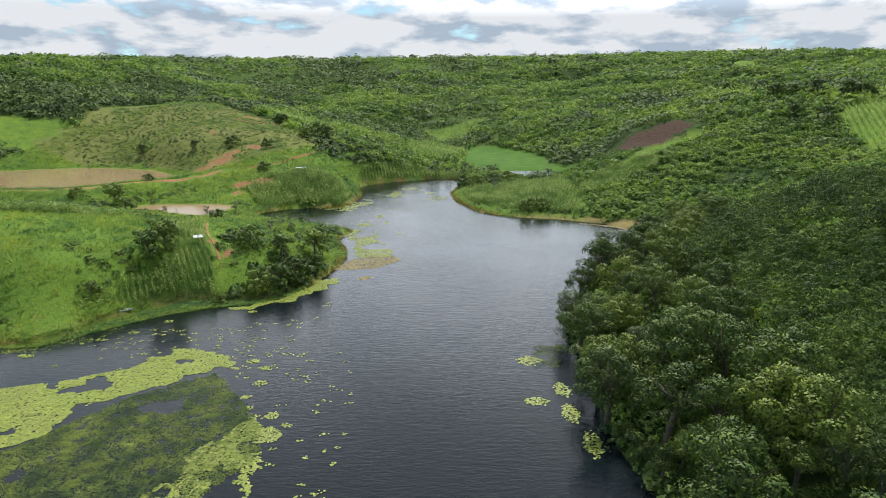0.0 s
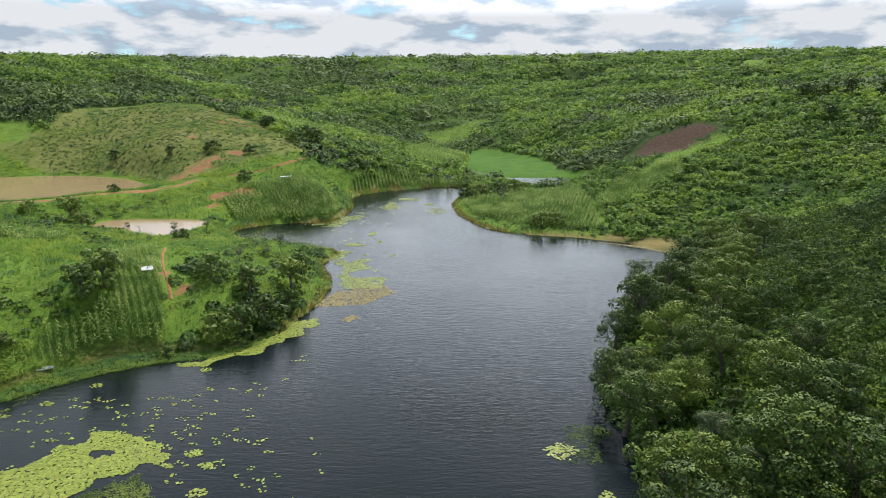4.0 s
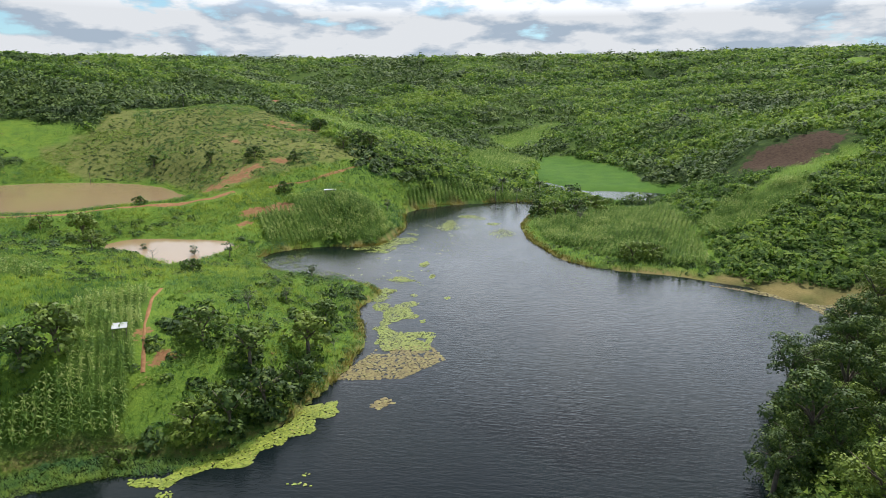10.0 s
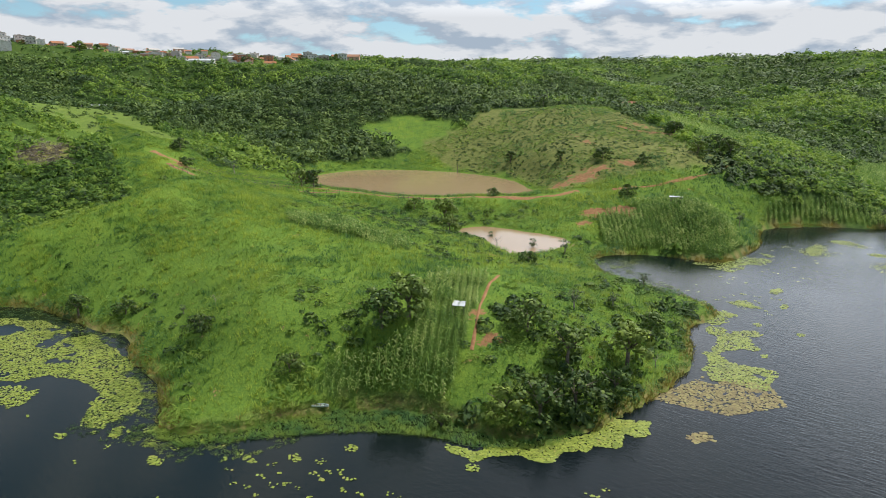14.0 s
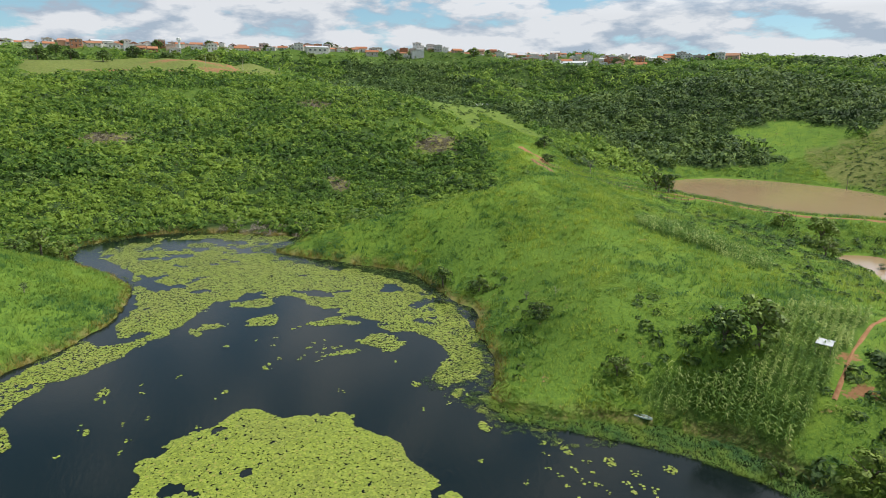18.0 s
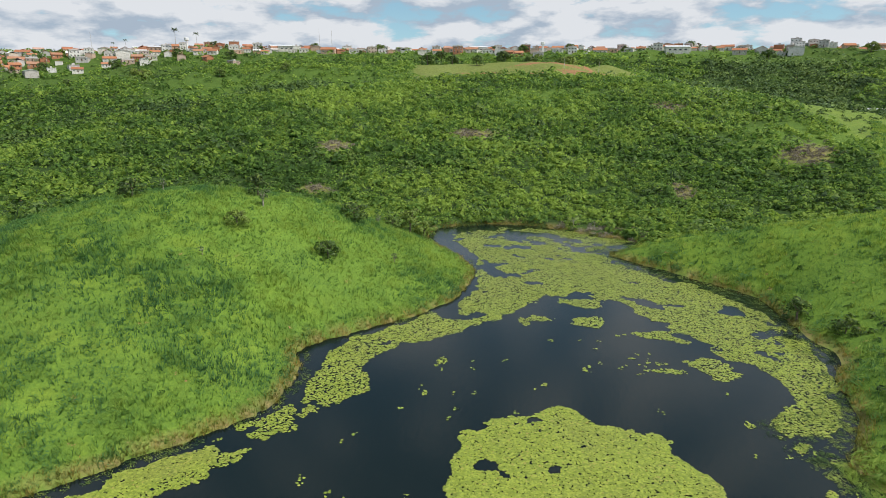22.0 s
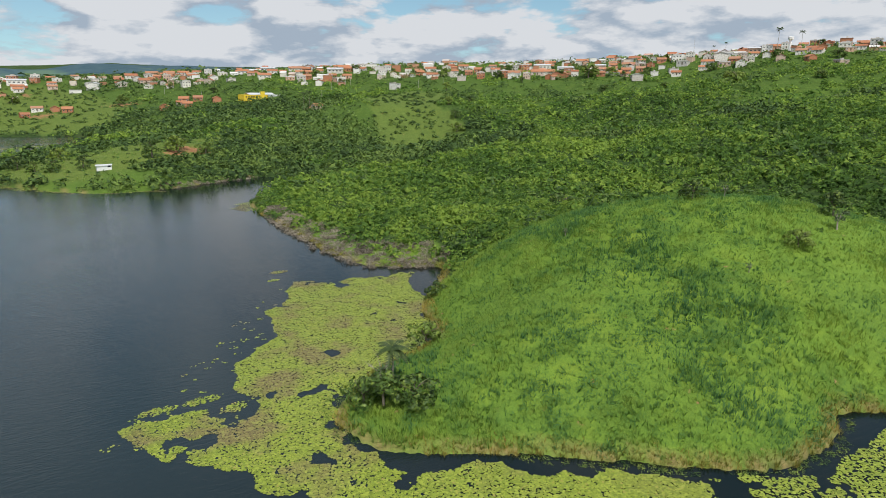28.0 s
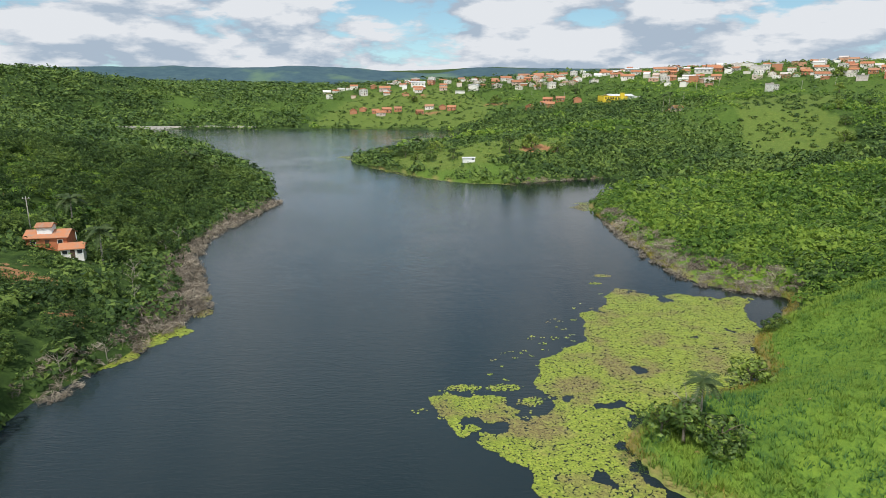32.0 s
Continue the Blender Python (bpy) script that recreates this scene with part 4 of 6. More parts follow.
thicket("scrub", scrub_v[0], SCRUB, "dense green scrub covering the near hillsides", "scrub")
thicket("far_scrub", scrub_v[1], SCRUB, "green scrub covering the distant hills", "scrub")
thicket("woods", wood_v[0], WOODS, "dark green woods round the lake", "woods")
thicket("far_woods", wood_v[1], WOODS, "dark green woods on the distant hills", "woods")

# loose bushes on the grass hills, and thick growth on the point of the peninsula
BUSHY = [([(-95, 245), (-60, 285), (-115, 335), (-190, 380), (-225, 320), (-205, 280), (-126, 235)], 4.5, 0.62),
         ([(-76, 290), (-66, 264), (-46, 268), (-26, 302), (-30, 380), (-60, 360)], 8, 2.0),
         ([(-64, 84), (-30, 80), (-26, 150), (-52, 152), (-58, 118)], 11, 1.35),
         ([(-52, 70), (-34, 74), (-30, 92), (-42, 92)], 7, 1.6),
         ([(-120, 182), (-80, 186), (-78, 164), (-120, 150), (-150, 168)], 30, 1.2),
         ([(-236, 148), (-205, 160), (-160, 172), (-132, 184), (-112, 208), (-106, 200), (-126, 172), (-160, 160), (-200, 146), (-228, 138)], 9, 1.1),
         ([(-92, 74), (-76, 66), (-64, 63), (-60, 70), (-74, 78), (-90, 82)], 7, 1.0), ([(-140, 60), (-104, 56), (-90, 46), (-86, 52), (-104, 64), (-138, 70)], 14, 0.9),
         ([(-150, 112), (-82, 112), (-66, 158), (-80, 188), (-130, 176), (-165, 150)], 13, 0.95), ([(-300, 178), (-215, 115), (-190, 95), (-240, 160)], 90, 1.2),
         ([(8, 234), (16, 262), (34, 284), (42, 286), (36, 262), (20, 240)], 10, 1.6),
         ([(-80, 70), (-60, 62), (-50, 66), (-40, 74), (-60, 76)], 30, 0.9),
         ([(25, 130), (24, 60), (25, -10), (40, -62), (48, -96), (54, -96), (46, -62), (33, -10), (33, 60), (60, 112), (40, 130)], 5, 1.3), (FIELDS[3], 70, 2.2), (FIELDS[4], 60, 1.6), (FIELDS[6], 120, 2.4), (FIELDS[9], 60, 1.4), (FIELDS[14], 9, 0.7), ([(10, 200), (26, 179), (50, 168), (60, 168), (58, 175), (30, 188), (15, 206)], 8, 1.1), (GREEN_HILL, 190, 0.6), (PENINSULA, 38, 0.75)]
bush_v, low_v = [], []
protos = [spray(34, rng, 0.62) for _ in range(8)]
for poly, per, k in BUSHY:
    x, y = in_poly(rng, poly, per)
    s = (blobs(x, y, SPIT) < 0.3) & dry(x, y, 0.2 if k == 1.3 else 1.5) & (blobs(x, y, BARE) < 0.5) & ~is_corn(x, y) & (nearest(road_line, x, y) > 6)
    into = low_v if k < 0.8 and k != 0.62 else bush_v
    k = k * rng.uniform(0.6, 1.5, s.sum())
    into.append(plant_out(protos, x[s], y[s], ground_z(x[s], y[s]) - 0.1, k, k * rng.uniform(0.8, 1.4, s.sum()), rng))
stuff("bushes", np.concatenate(bush_v), 4, WOODS, "scattered dark green bushes on grassy slopes", "bushes", upward=0.4)
stuff("low_bushes", np.concatenate(low_v), 4, SCRUB, "low green bushes and tussocks dotted over the grass", "bushes", upward=0.4)


# a green shelf of water plants lies in front of the peninsula
SHELF = [(-86, 41), (-78, 42), (-72, 49), (-66, 55.5), (-60, 61), (-51, 66), (-45, 67), (-40.5, 70), (-36, 74), (-34, 80), (-33.5, 84), (-42, 76), (-48, 74), (-58, 73), (-65, 68.5), (-72, 62), (-76.5, 51.5), (-82, 46)]


# tall grass
def tuft(n, rng, lean=0.5):
    a = rng.uniform(0, 2 * np.pi, n)
    d = np.stack([np.cos(a), np.sin(a), 0 * a], 1)
    e = np.stack([-np.sin(a), np.cos(a), 0 * a], 1)
    base = d * rng.uniform(0, 0.35, n)[:, None]
    w = rng.uniform(0.035, 0.07, n)[:, None]
    tip = base + d * (lean * rng.uniform(0.4, 1.2, n))[:, None] + np.array((0, 0, 1.0)) * rng.uniform(0.6, 1.1, n)[:, None]
    return np.stack([base - e * w, base + e * w, tip], 1)


tufts = [tuft(6, rng, 0.6) for _ in range(9)]
grass_v, meadow_v = [], []
for poly, per in ((GREEN_HILL, 0.42), (PENINSULA, 0.7), (FIELDS[4], 6.0), (FIELDS[7], 5.0), (FIELDS[14], 1.4)):
    x, y = in_poly(rng, poly, per)
    s = dry(x, y, 0.6) & ~is_corn(x, y) & ~inside(SHELF, x, y) & (blobs(x, y, BARE) < rng.uniform(0.25, 0.8, len(x))) & (nearest(road_line, x, y) > 3.5) & (nearest(path_line, x, y) > 0.8) & ~inside(HILLSIDE, x, y)
    x, y = x[s], y[s]
    tall = 0.85 + 0.45 * np.clip(fbm(x, y, 14, 3, 71), -0.5, 1) + 0.35 * np.clip(fbm(x, y, 4, 2, 73), 0, 1)
    k = tall * rng.uniform(0.7, 1.3, len(x))
    (meadow_v if poly is PENINSULA else grass_v).append(plant_out(tufts, x, y, ground_z(x, y) - 0.05, k * 1.15, k, rng))
stuff("tall_grass", np.concatenate(grass_v), 3, GRASS, "tall bright green grass in uneven tufts", "grass", upward=0.72)

stuff("meadow_grass", np.concatenate(meadow_v), 3, MEADOW, "tall yellowish green meadow grass in uneven tufts", "grass", upward=0.72)

# mounds of taller grass
mounds = [spray(36, rng, 0.5, 0.8, 0.0, 0.35, 0.45)[:, :3] for _ in range(8)]
mound_v = []
for poly, per in ((GREEN_HILL, 8.0), (PENINSULA, 4.0)):
    x, y = in_poly(rng, poly, per)
    s = dry(x, y, 1.0) & ~is_corn(x, y) & ~inside(SHELF, x, y) & (blobs(x, y, BARE) < 0.3) & (nearest(road_line, x, y) > 3) & (nearest(path_line, x, y) > 1.6)
    s &= (fbm(x, y, 22, 3, 77) > 0.0) | (look_up(GSHORE, x, y) < 7) & (fbm(x, y, 9, 2, 78) > -0.2)
    k = rng.uniform(0.8, 1.9, s.sum()) * np.where((look_up(GSHORE, x[s], y[s]) < 8) & (y[s] > 30) & (x[s] < -70), 1.45, 1.0)
    mound_v.append(plant_out(mounds, x[s], y[s], ground_z(x[s], y[s]) - 0.1, k, k * rng.uniform(0.8, 1.3, s.sum()), rng))
stuff("grass_mounds", np.concatenate(mound_v), 3, GRASS, "taller mounds of green grass on the slopes", "grass", upward=0.75)

# reeds and low growth along the near shores
near_shore = SHORE[(np.hypot(SHORE[:, 0], SHORE[:, 1]) < 300) & (SHORE[:, 0] < 26)]
i = rng.integers(0, len(near_shore), 18000)
x, y = near_shore[i, 0] + rng.normal(0, 1.3, 18000), near_shore[i, 1] + rng.normal(0, 1.3, 18000)
s = (look_up(GSHORE, x, y) > -0.6) & (look_up(GSHORE, x, y) < 3.0) & (fbm(x, y, 14, 3, 81) > -0.35) & ~inside(SHELF, x, y)
k = rng.uniform(0.45, 1.0, s.sum())
stuff("shore_reeds", plant_out(tufts, x[s], y[s], np.maximum(ground_z(x[s], y[s]), 0) - 0.05, k * 1.2, k, rng), 3, REED,
      "yellowish reeds and low plants along the waterline", "reeds")
# a green shelf of water plants in front of the peninsula
x, y = in_poly(rng, SHELF, 0.08)
k = rng.uniform(0.35, 0.85, len(x))
stuff("shore_plants", plant_out(tufts, x, y, np.maximum(ground_z(x, y), 0) - 0.05, k * 1.6, k * 0.7, rng), 3, GRASS, "low green plants growing out over the water's edge", "plants", upward=0.6)


# corn
def corn_plant(rng, w=0.07):
    q = [[(-0.04, 0, 0), (0.04, 0, 0), (0.025, 0, 1.75), (-0.025, 0, 1.75)]]
    for i in range(7):
        a, z = i * 2.4 + rng.uniform(-0.4, 0.4), 0.35 + 0.19 * i
        c, s, l = math.cos(a), math.sin(a), rng.uniform(0.55, 0.85)
        q.append([(0, 0, z), (c * l * 0.45 - s * w, s * l * 0.45 + c * w, z + 0.3), (c * l, s * l, z + rng.uniform(-0.1, 0.2)),
                  (c * l * 0.45 + s * w, s * l * 0.45 - c * w, z + 0.26)])
    q.append([(-0.06, 0, 1.7), (0, 0.05, 1.85), (0.05, 0, 2.1), (0, -0.05, 1.85)])
    return np.array(q, float)


corns, far_corns = [corn_plant(rng, 0.095) for _ in range(8)], [corn_plant(rng, 0.15) for _ in range(8)]
corn_v = []
for poly, (ux, uy), gap, step, kind, size in ((CORN_NEAR, (-0.52, 0.85), 1.4, 0.45, corns, 1.12), (CORN_HILL, (-0.5, 0.86), 1.5, 0.7, far_corns, 1.25), (CORN_ROW, (0.99, -0.1), 1.5, 0.7, far_corns, 1.15), (CORN_HEAD, (-0.25, 0.97), 1.9, 0.7, far_corns, 1.2),
                                             (CORN_EAST, (0.3, 0.95), 1.6, 0.75, far_corns, 1.2), (CORN_STRIP, (0.8, 0.6), 1.9, 0.9, far_corns, 1.2), (FIELDS[8], (0.5, 0.86), 2.6, 1.3, far_corns, 1.2),
                                             (FIELDS[15], (0.2, 0.98), 2.4, 1.2, far_corns, 1.3), (FIELDS[10], (0.5, 0.86), 2.6, 1.5, far_corns, 1.3), (FIELDS[11], (0.8, 0.6), 2.0, 1.0, far_corns, 0.6), (FIELDS[12], (0.4, 0.92), 2.6, 1.4, far_corns, 1.1)):
    p = np.array(poly, float)
    c, reach = p.mean(0), np.abs(p - p.mean(0)).max() * 1.6
    a, b = np.meshgrid(np.arange(-reach, reach, gap), np.arange(-reach, reach, step))
    a, b = a.ravel(), b.ravel()
    x = c[0] - uy * a + ux * b + rng.normal(0, 0.16, a.size)
    y = c[1] + ux * a + uy * b + rng.normal(0, 0.1, a.size)
    s = inside(p, x, y) & dry(x, y, 2.5) & (blobs(x, y, BARE) < 0.5) & (rng.uniform(0, 1, a.size) < 0.9) & (nearest(path_line, x, y) > 0.9)
    k = size * rng.uniform(0.8, 1.2, s.sum()) * np.clip(1 + 0.25 * fbm(x[s], y[s], 8, 2, 91), 0.6, 1.3)
    corn_v.append(plant_out(kind, x[s], y[s], ground_z(x[s], y[s]) - 0.05, k, k, rng))
stuff("corn_rows", np.concatenate(corn_v), 4, CORN, "rows of green corn with pale tassels", "corn")

# grey leafless brush along the southern shores
brush_v = []
twigs = [spray(44, rng, 0.95, 0.8, -0.1, 0.1, 0.2)[:, :3] for _ in range(6)]
BRUSHY = [(DROWNED[0], 2.6), (DROWNED[1], 1.7),
          ([(-60, -338), (-95, -350), (-120, -352), (-116, -362), (-60, -350)], 5.0), ([(46, -100), (44, -118), (54, -120), (54, -98)], 4.0),
          ([(-232, 5), (-222, 18), (-214, 36), (-226, 40), (-240, 12)], 6.0)]
for poly, per in BRUSHY:
    x, y = in_poly(rng, poly, per)
    s = look_up(GSHORE, x, y) > np.where(x > 0, -6.0, -2.5)
    k = rng.uniform(0.7, 1.7, s.sum()) * (1.25 if poly is DROWNED[1] else 1.0)
    brush_v.append(plant_out(twigs, x[s], y[s], np.maximum(ground_z(x[s], y[s]), 0) - 0.1, k, k * 1.2, rng))
for (cx, cy), rx, ry in DRY:
    n = int(rx * ry / 0.6)
    x, y = cx + rx * 0.6 * rng.normal(size=n), cy + ry * 0.6 * rng.normal(size=n)
    k = rng.uniform(0.7, 1.5, n)
    brush_v.append(plant_out(twigs, x, y, ground_z(x, y) - 0.1, k, k, rng))
stuff("dry_brush", np.concatenate(brush_v), 3, BRUSH, "grey leafless brush drowned along the shore", "brush")


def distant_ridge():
    """The wooded range that closes the view to the south; distance haze is in its colour."""
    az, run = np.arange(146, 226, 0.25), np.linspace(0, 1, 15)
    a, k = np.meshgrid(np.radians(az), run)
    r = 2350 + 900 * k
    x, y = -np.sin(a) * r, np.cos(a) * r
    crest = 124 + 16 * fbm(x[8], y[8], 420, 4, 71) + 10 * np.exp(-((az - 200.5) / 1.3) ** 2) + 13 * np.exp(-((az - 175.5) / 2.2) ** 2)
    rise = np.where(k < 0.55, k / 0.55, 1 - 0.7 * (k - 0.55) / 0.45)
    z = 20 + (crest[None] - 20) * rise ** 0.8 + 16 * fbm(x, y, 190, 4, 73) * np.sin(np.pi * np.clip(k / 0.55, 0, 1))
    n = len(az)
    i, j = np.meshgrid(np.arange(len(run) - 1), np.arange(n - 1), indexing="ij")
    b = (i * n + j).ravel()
    me = mesh_of("backdrop", np.stack([x, y, z], -1).reshape(-1, 3), np.stack([b, b + n, b + n + 1, b + 1], 1), HAZED_RANGE, True)
    tagged(new("backdrop", me), "distant wooded range with blue haze in its colour", "hills", kind="structure")


def hazed_range_material():
    m = Mat("hazed_range", 0.95, 0.05)
    # woods tinted blue: the haze of distance is painted into the base colour
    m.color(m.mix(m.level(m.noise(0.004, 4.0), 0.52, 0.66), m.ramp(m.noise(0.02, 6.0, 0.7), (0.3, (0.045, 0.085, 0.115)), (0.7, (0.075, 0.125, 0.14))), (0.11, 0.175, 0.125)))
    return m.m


HAZED_RANGE = hazed_range_material()
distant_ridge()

# ---------------- floating leaves ----------------
MATS = [  # outline, square metres to a leaf, noise below which the water stays open
    ([(-79, -12), (-84, -10), (-88, -6), (-95, 2), (-95, 5), (-91, 13), (-88, 18), (-83, 21), (-78, 24), (-71, 26), (-66, 28), (-57, 33), (-54, 39), (-46, 43), (-38, 37), (-37, 32),
      (-44, 29), (-48, 25), (-50, 22), (-57, 19), (-57, 15), (-58, 9), (-62, 2), (-66, -5), (-72, -11)], 0.13, -0.75),
    ([(-83, 41), (-98, 46), (-109, 51), (-126, 56), (-153, 51), (-174, 34), (-196, 19), (-207, -2), (-215, -28), (-190, -20), (-166, -14), (-145, -17),
      (-126, -31), (-113, -41), (-103, -39), (-92, -39), (-84, -43), (-72, -51), (-58, -61), (-70, -44), (-84, -35), (-96, -29), (-110, -31), (-117, -25),
      (-124, -18), (-137, -7), (-151, 0), (-156, 12), (-150, 20), (-144, 24), (-126, 34), (-115, 40), (-106, 44), (-94, 36)], 0.27, -0.38),
    ([(-158, 12), (-126, 35), (-112, 38), (-108, 28), (-122, 8), (-130, -2), (-139, -8)], 0.3, 0.28),
    ([(-215, -30), (-205, 0), (-200, 18), (-214, 32), (-228, 14), (-233, -14)], 0.4, -0.1),
    ([(-64, -160), (-73, -154), (-82, -153), (-93, -150), (-85, -131), (-73, -109), (-61, -102), (-48, -93), (-42, -86), (-41, -80), (-43, -70), (-56, -63), (-68, -54), (-78, -46), (-70, -42),
      (-53, -54), (-36, -66), (-29, -72), (-27, -78), (-24, -83), (-26, -89), (-30, -94), (-35, -95), (-34, -101), (-33, -106), (-36, -113), (-43, -120), (-49, -136), (-56, -146)], 0.17, -0.72),
    ([(-15, -101), (-17, -103), (-21, -101), (-24, -100), (-27, -95), (-28, -91), (-25, -85), (-21, -89), (-17, -93)], 0.17, -0.45),
    ([(-50, 67), (-49, 65.5), (-43.5, 65), (-39.8, 67.8), (-34.2, 71), (-29.7, 77), (-27, 84), (-27.5, 88), (-31.5, 87), (-34.5, 81), (-36, 74), (-40.5, 70), (-45, 67.5)], 0.14, -0.75),
    ([(-52, 186), (-42, 192), (-36, 213), (-32, 211), (-32, 198), (-39, 184)], 0.4, -0.3),
    ([(-24, 112), (-29, 138), (-23, 141), (-17, 126), (-14, 114)], 0.25, -0.35),
    ([(-34, 142), (-30, 138), (-28, 146), (-34, 153), (-50, 153), (-48, 150)], 0.35, -0.2),
    ([(-22, 6), (-23, 12), (-28, 14), (-34, 2), (-36, -14), (-26, -14)], 0.2, -0.5),
    ([(48, -113), (43.5, -112), (40, -121), (35, -132), (39, -136), (46, -126)], 0.16, -0.7),
    ([(54, -478), (34, -490), (20, -466), (16, -440), (2, -398), (-28, -366), (-59, -346), (-59, -336), (-27, -347), (0, -374), (24, -416), (34, -440)], 0.5, -0.35),
    ([(18, -622), (22, -640), (-21, -654), (-21, -640)], 0.6, -0.4),
    ([(-82, -262), (-76, -272), (-82, -285), (-90, -282)], 0.5, -0.5)]
ROUND_MATS = [((58, -189), 2.2, 1.2), ((61, -196), 2.0, 4.0), ((61.5, -222), 1.2, 5.0), ((54, -273), 2.0, 4.0), ((37, -142), 2.0, 3.0), ((40, -152), 1.5, 3.0), ((-58.6, 56.5), 1.0, 0.8), ((-42, 63), 1.1, 0.9), ((-111.4, -17), 1.6, 1.0), ((-113, 24.5), 1.0, 3.3), ((-28, 157), 3.6, 1.5), ((-24, 173), 1.3, 2.5),
              ((-22, 228), 2.5, 9), ((-12, 242), 4, 3), ((-30, 148), 2.5, 1.5), ((-26, 122), 2, 1.5), ((17, 21), 2.0, 1.5), ((18, 37), 2.2, 2.0), ((22, 25), 1.5, 2.4),
              ((22, 17), 1.4, 3.0), ((23.5, 8), 1.4, 3.5), ((-34, 36), 1.4, 1.0), ((-31, 33), 1.3, 0.8), ((-30, 27), 1.2, 1.0), ((-31, 22), 1.1, 0.7), ((-25, 16), 1.2, 1.3),
              ((-22, 13), 0.9, 0.6), ((-62, -170), 2.5, 1.3), ((-58, -163), 1.6, 1.0), ((-20, -104), 3, 1.2), ((-27, -104), 3.2, 1.2), ((-31, -99), 2, 1.5), ((58, -187), 1.8, 1.0),
              ((-22, 224), 5.4, 5.5), ((-42, 192), 6, 4), ((-2, 217), 4.5, 7.5), ((-16, 245), 3.8, 3.5), ((-23.7, 174), 1.2, 3), ((-28.4, 158), 2.2, 2.5), ((-20.2, 161.5), 0.9, 2.2), ((-14.3, 144), 0.8, 1.2), ((-22.6, 145), 0.8, 1.2), ((-5.5, 232), 2.6, 2.5), ((-104, 2), 0.8, 0.5), ((-98, -18), 0.9, 0.5), ((-95, 33), 1.2, 0.7), ((-89, 38), 1.4, 0.8), ((-78, 38), 1.6, 0.9), ((-68, 46), 1.3, 0.6), ((-63, 50), 1.2, 0.6)]
a = np.arange(4) * np.pi * 0.5
leaf_discs = []
for i in range(6):
    r = rng.uniform(0.85, 1.25, 4)
    leaf_discs.append(np.stack([r * np.cos(a), r * np.sin(a), rng.uniform(-0.05, 0.05, 4)], 1)[None])
xs, ys = [], []
for poly, per, low in MATS:
    p = np.array(poly, float)
    n = int(np.prod(p.max(0) - p.min(0) + 6) / (per * 0.27))
    x, y = rng.uniform(p[:, 0].min() - 3, p[:, 0].max() + 3, n), rng.uniform(p[:, 1].min() - 3, p[:, 1].max() + 3, n)
    s = inside(p, x + 2.6 * fbm(x, y, 5, 4, 101), y + 2.6 * fbm(x, y, 7, 3, 103)) & (fbm(x, y, 6.5, 4, 107) > low)
    xs.append(x[s]), ys.append(y[s])
for (cx, cy), rx, ry in ROUND_MATS:
    n = int(rx * ry * 3.14 / (0.09 if rx < 4 else 0.3)) + 3
    t, q = rng.uniform(0, 2 * np.pi, n), np.sqrt(rng.uniform(0, 1, n))
    xs.append(cx + rx * q * np.cos(t) * rng.uniform(0.7, 1.2, n)), ys.append(cy + ry * q * np.sin(t) * rng.uniform(0.7, 1.2, n))
for poly, n in (([(-100, -30), (-70, -30), (-40, 60), (-90, 40), (-140, 20)], 80), ([(-80, 46), (-30, 60), (-20, 90), (-30, 40), (-60, 35)], 90), ([(-40, 40), (-15, 40), (-10, -10), (-20, -10)], 60),
                ([(-60, -160), (-20, -110), (-10, -95), (-30, -90)], 60), ([(-45, 160), (-20, 150), (-14, 240), (-30, 240)], 50)):
    x, y = in_poly(rng, poly, 8.0)
    x, y = x[:n], y[:n]
    for _ in range(4):
        xs.append(x + rng.normal(0, 0.4, len(x))), ys.append(y + rng.normal(0, 0.25, len(x)))
x, y = np.concatenate(xs), np.concatenate(ys)
s = look_up(GSHORE, x, y) < 0.5
x, y = x[s], y[s]
k = rng.uniform(0.13, 0.27, len(x))
stuff("lily_pads", plant_out(leaf_discs, x, y, rng.uniform(0.02, 0.07, len(x)), k, np.full(len(x), 1.0), rng), 4, LILY, "lime green floating lily leaves in mats", "lily pads")
# brown algae off the point
xs, ys = [], []
for poly in ([(-30, 97), (-25, 111), (-15, 115), (-11, 108), (-18, 99)], [(-22, 89), (-19, 92), (-17.5, 90), (-20, 87.5)], [(74, 136), (70, 150), (60, 158), (50, 163), (84, 152)]):
    x, y = in_poly(rng, poly, 0.12)
    s = fbm(x, y, 5, 3, 111) > -0.6
    xs.append(x[s]), ys.append(y[s])
x, y = np.concatenate(xs), np.concatenate(ys)
k = rng.uniform(0.15, 0.4, len(x))
stuff("algae", plant_out(leaf_discs, x, y, rng.uniform(0.015, 0.04, len(x)), k, np.full(len(x), 0.6), rng), 4, ALGAE, "brown algae floating off the point", "algae")
# dark weed just under and above the surface
WEEDS = [([(-39, 31), (-33, 23), (-26, 13), (-24, 4), (-30, -6), (-36, -22), (-64, -22), (-62, 2), (-50, 22)], 0.12), ([(-95, 33), (-84, 38), (-82, 46), (-99, 50), (-112, 52), (-120, 55), (-114, 48), (-102, 44)], 0.2),
         ([(-44, -94), (-40, -86), (-42, -78), (-46, -82), (-48, -92)], 0.12), ([(18, 34), (23, 34), (25, 44), (19, 44)], 0.12), ([(-60, 186), (-72, 172), (-66, 162), (-60, 164), (-50, 158), (-40, 155), (-44, 160), (-60, 170), (-62, 182)], 0.4)]
xs, ys = [], []
for poly, per in WEEDS:
    x, y = in_poly(rng, poly, per * (1.3 if len(poly) == 9 else 3))
    s = fbm(x, y, 9, 4, 121) > -0.95
    xs.append(x[s]), ys.append(y[s])
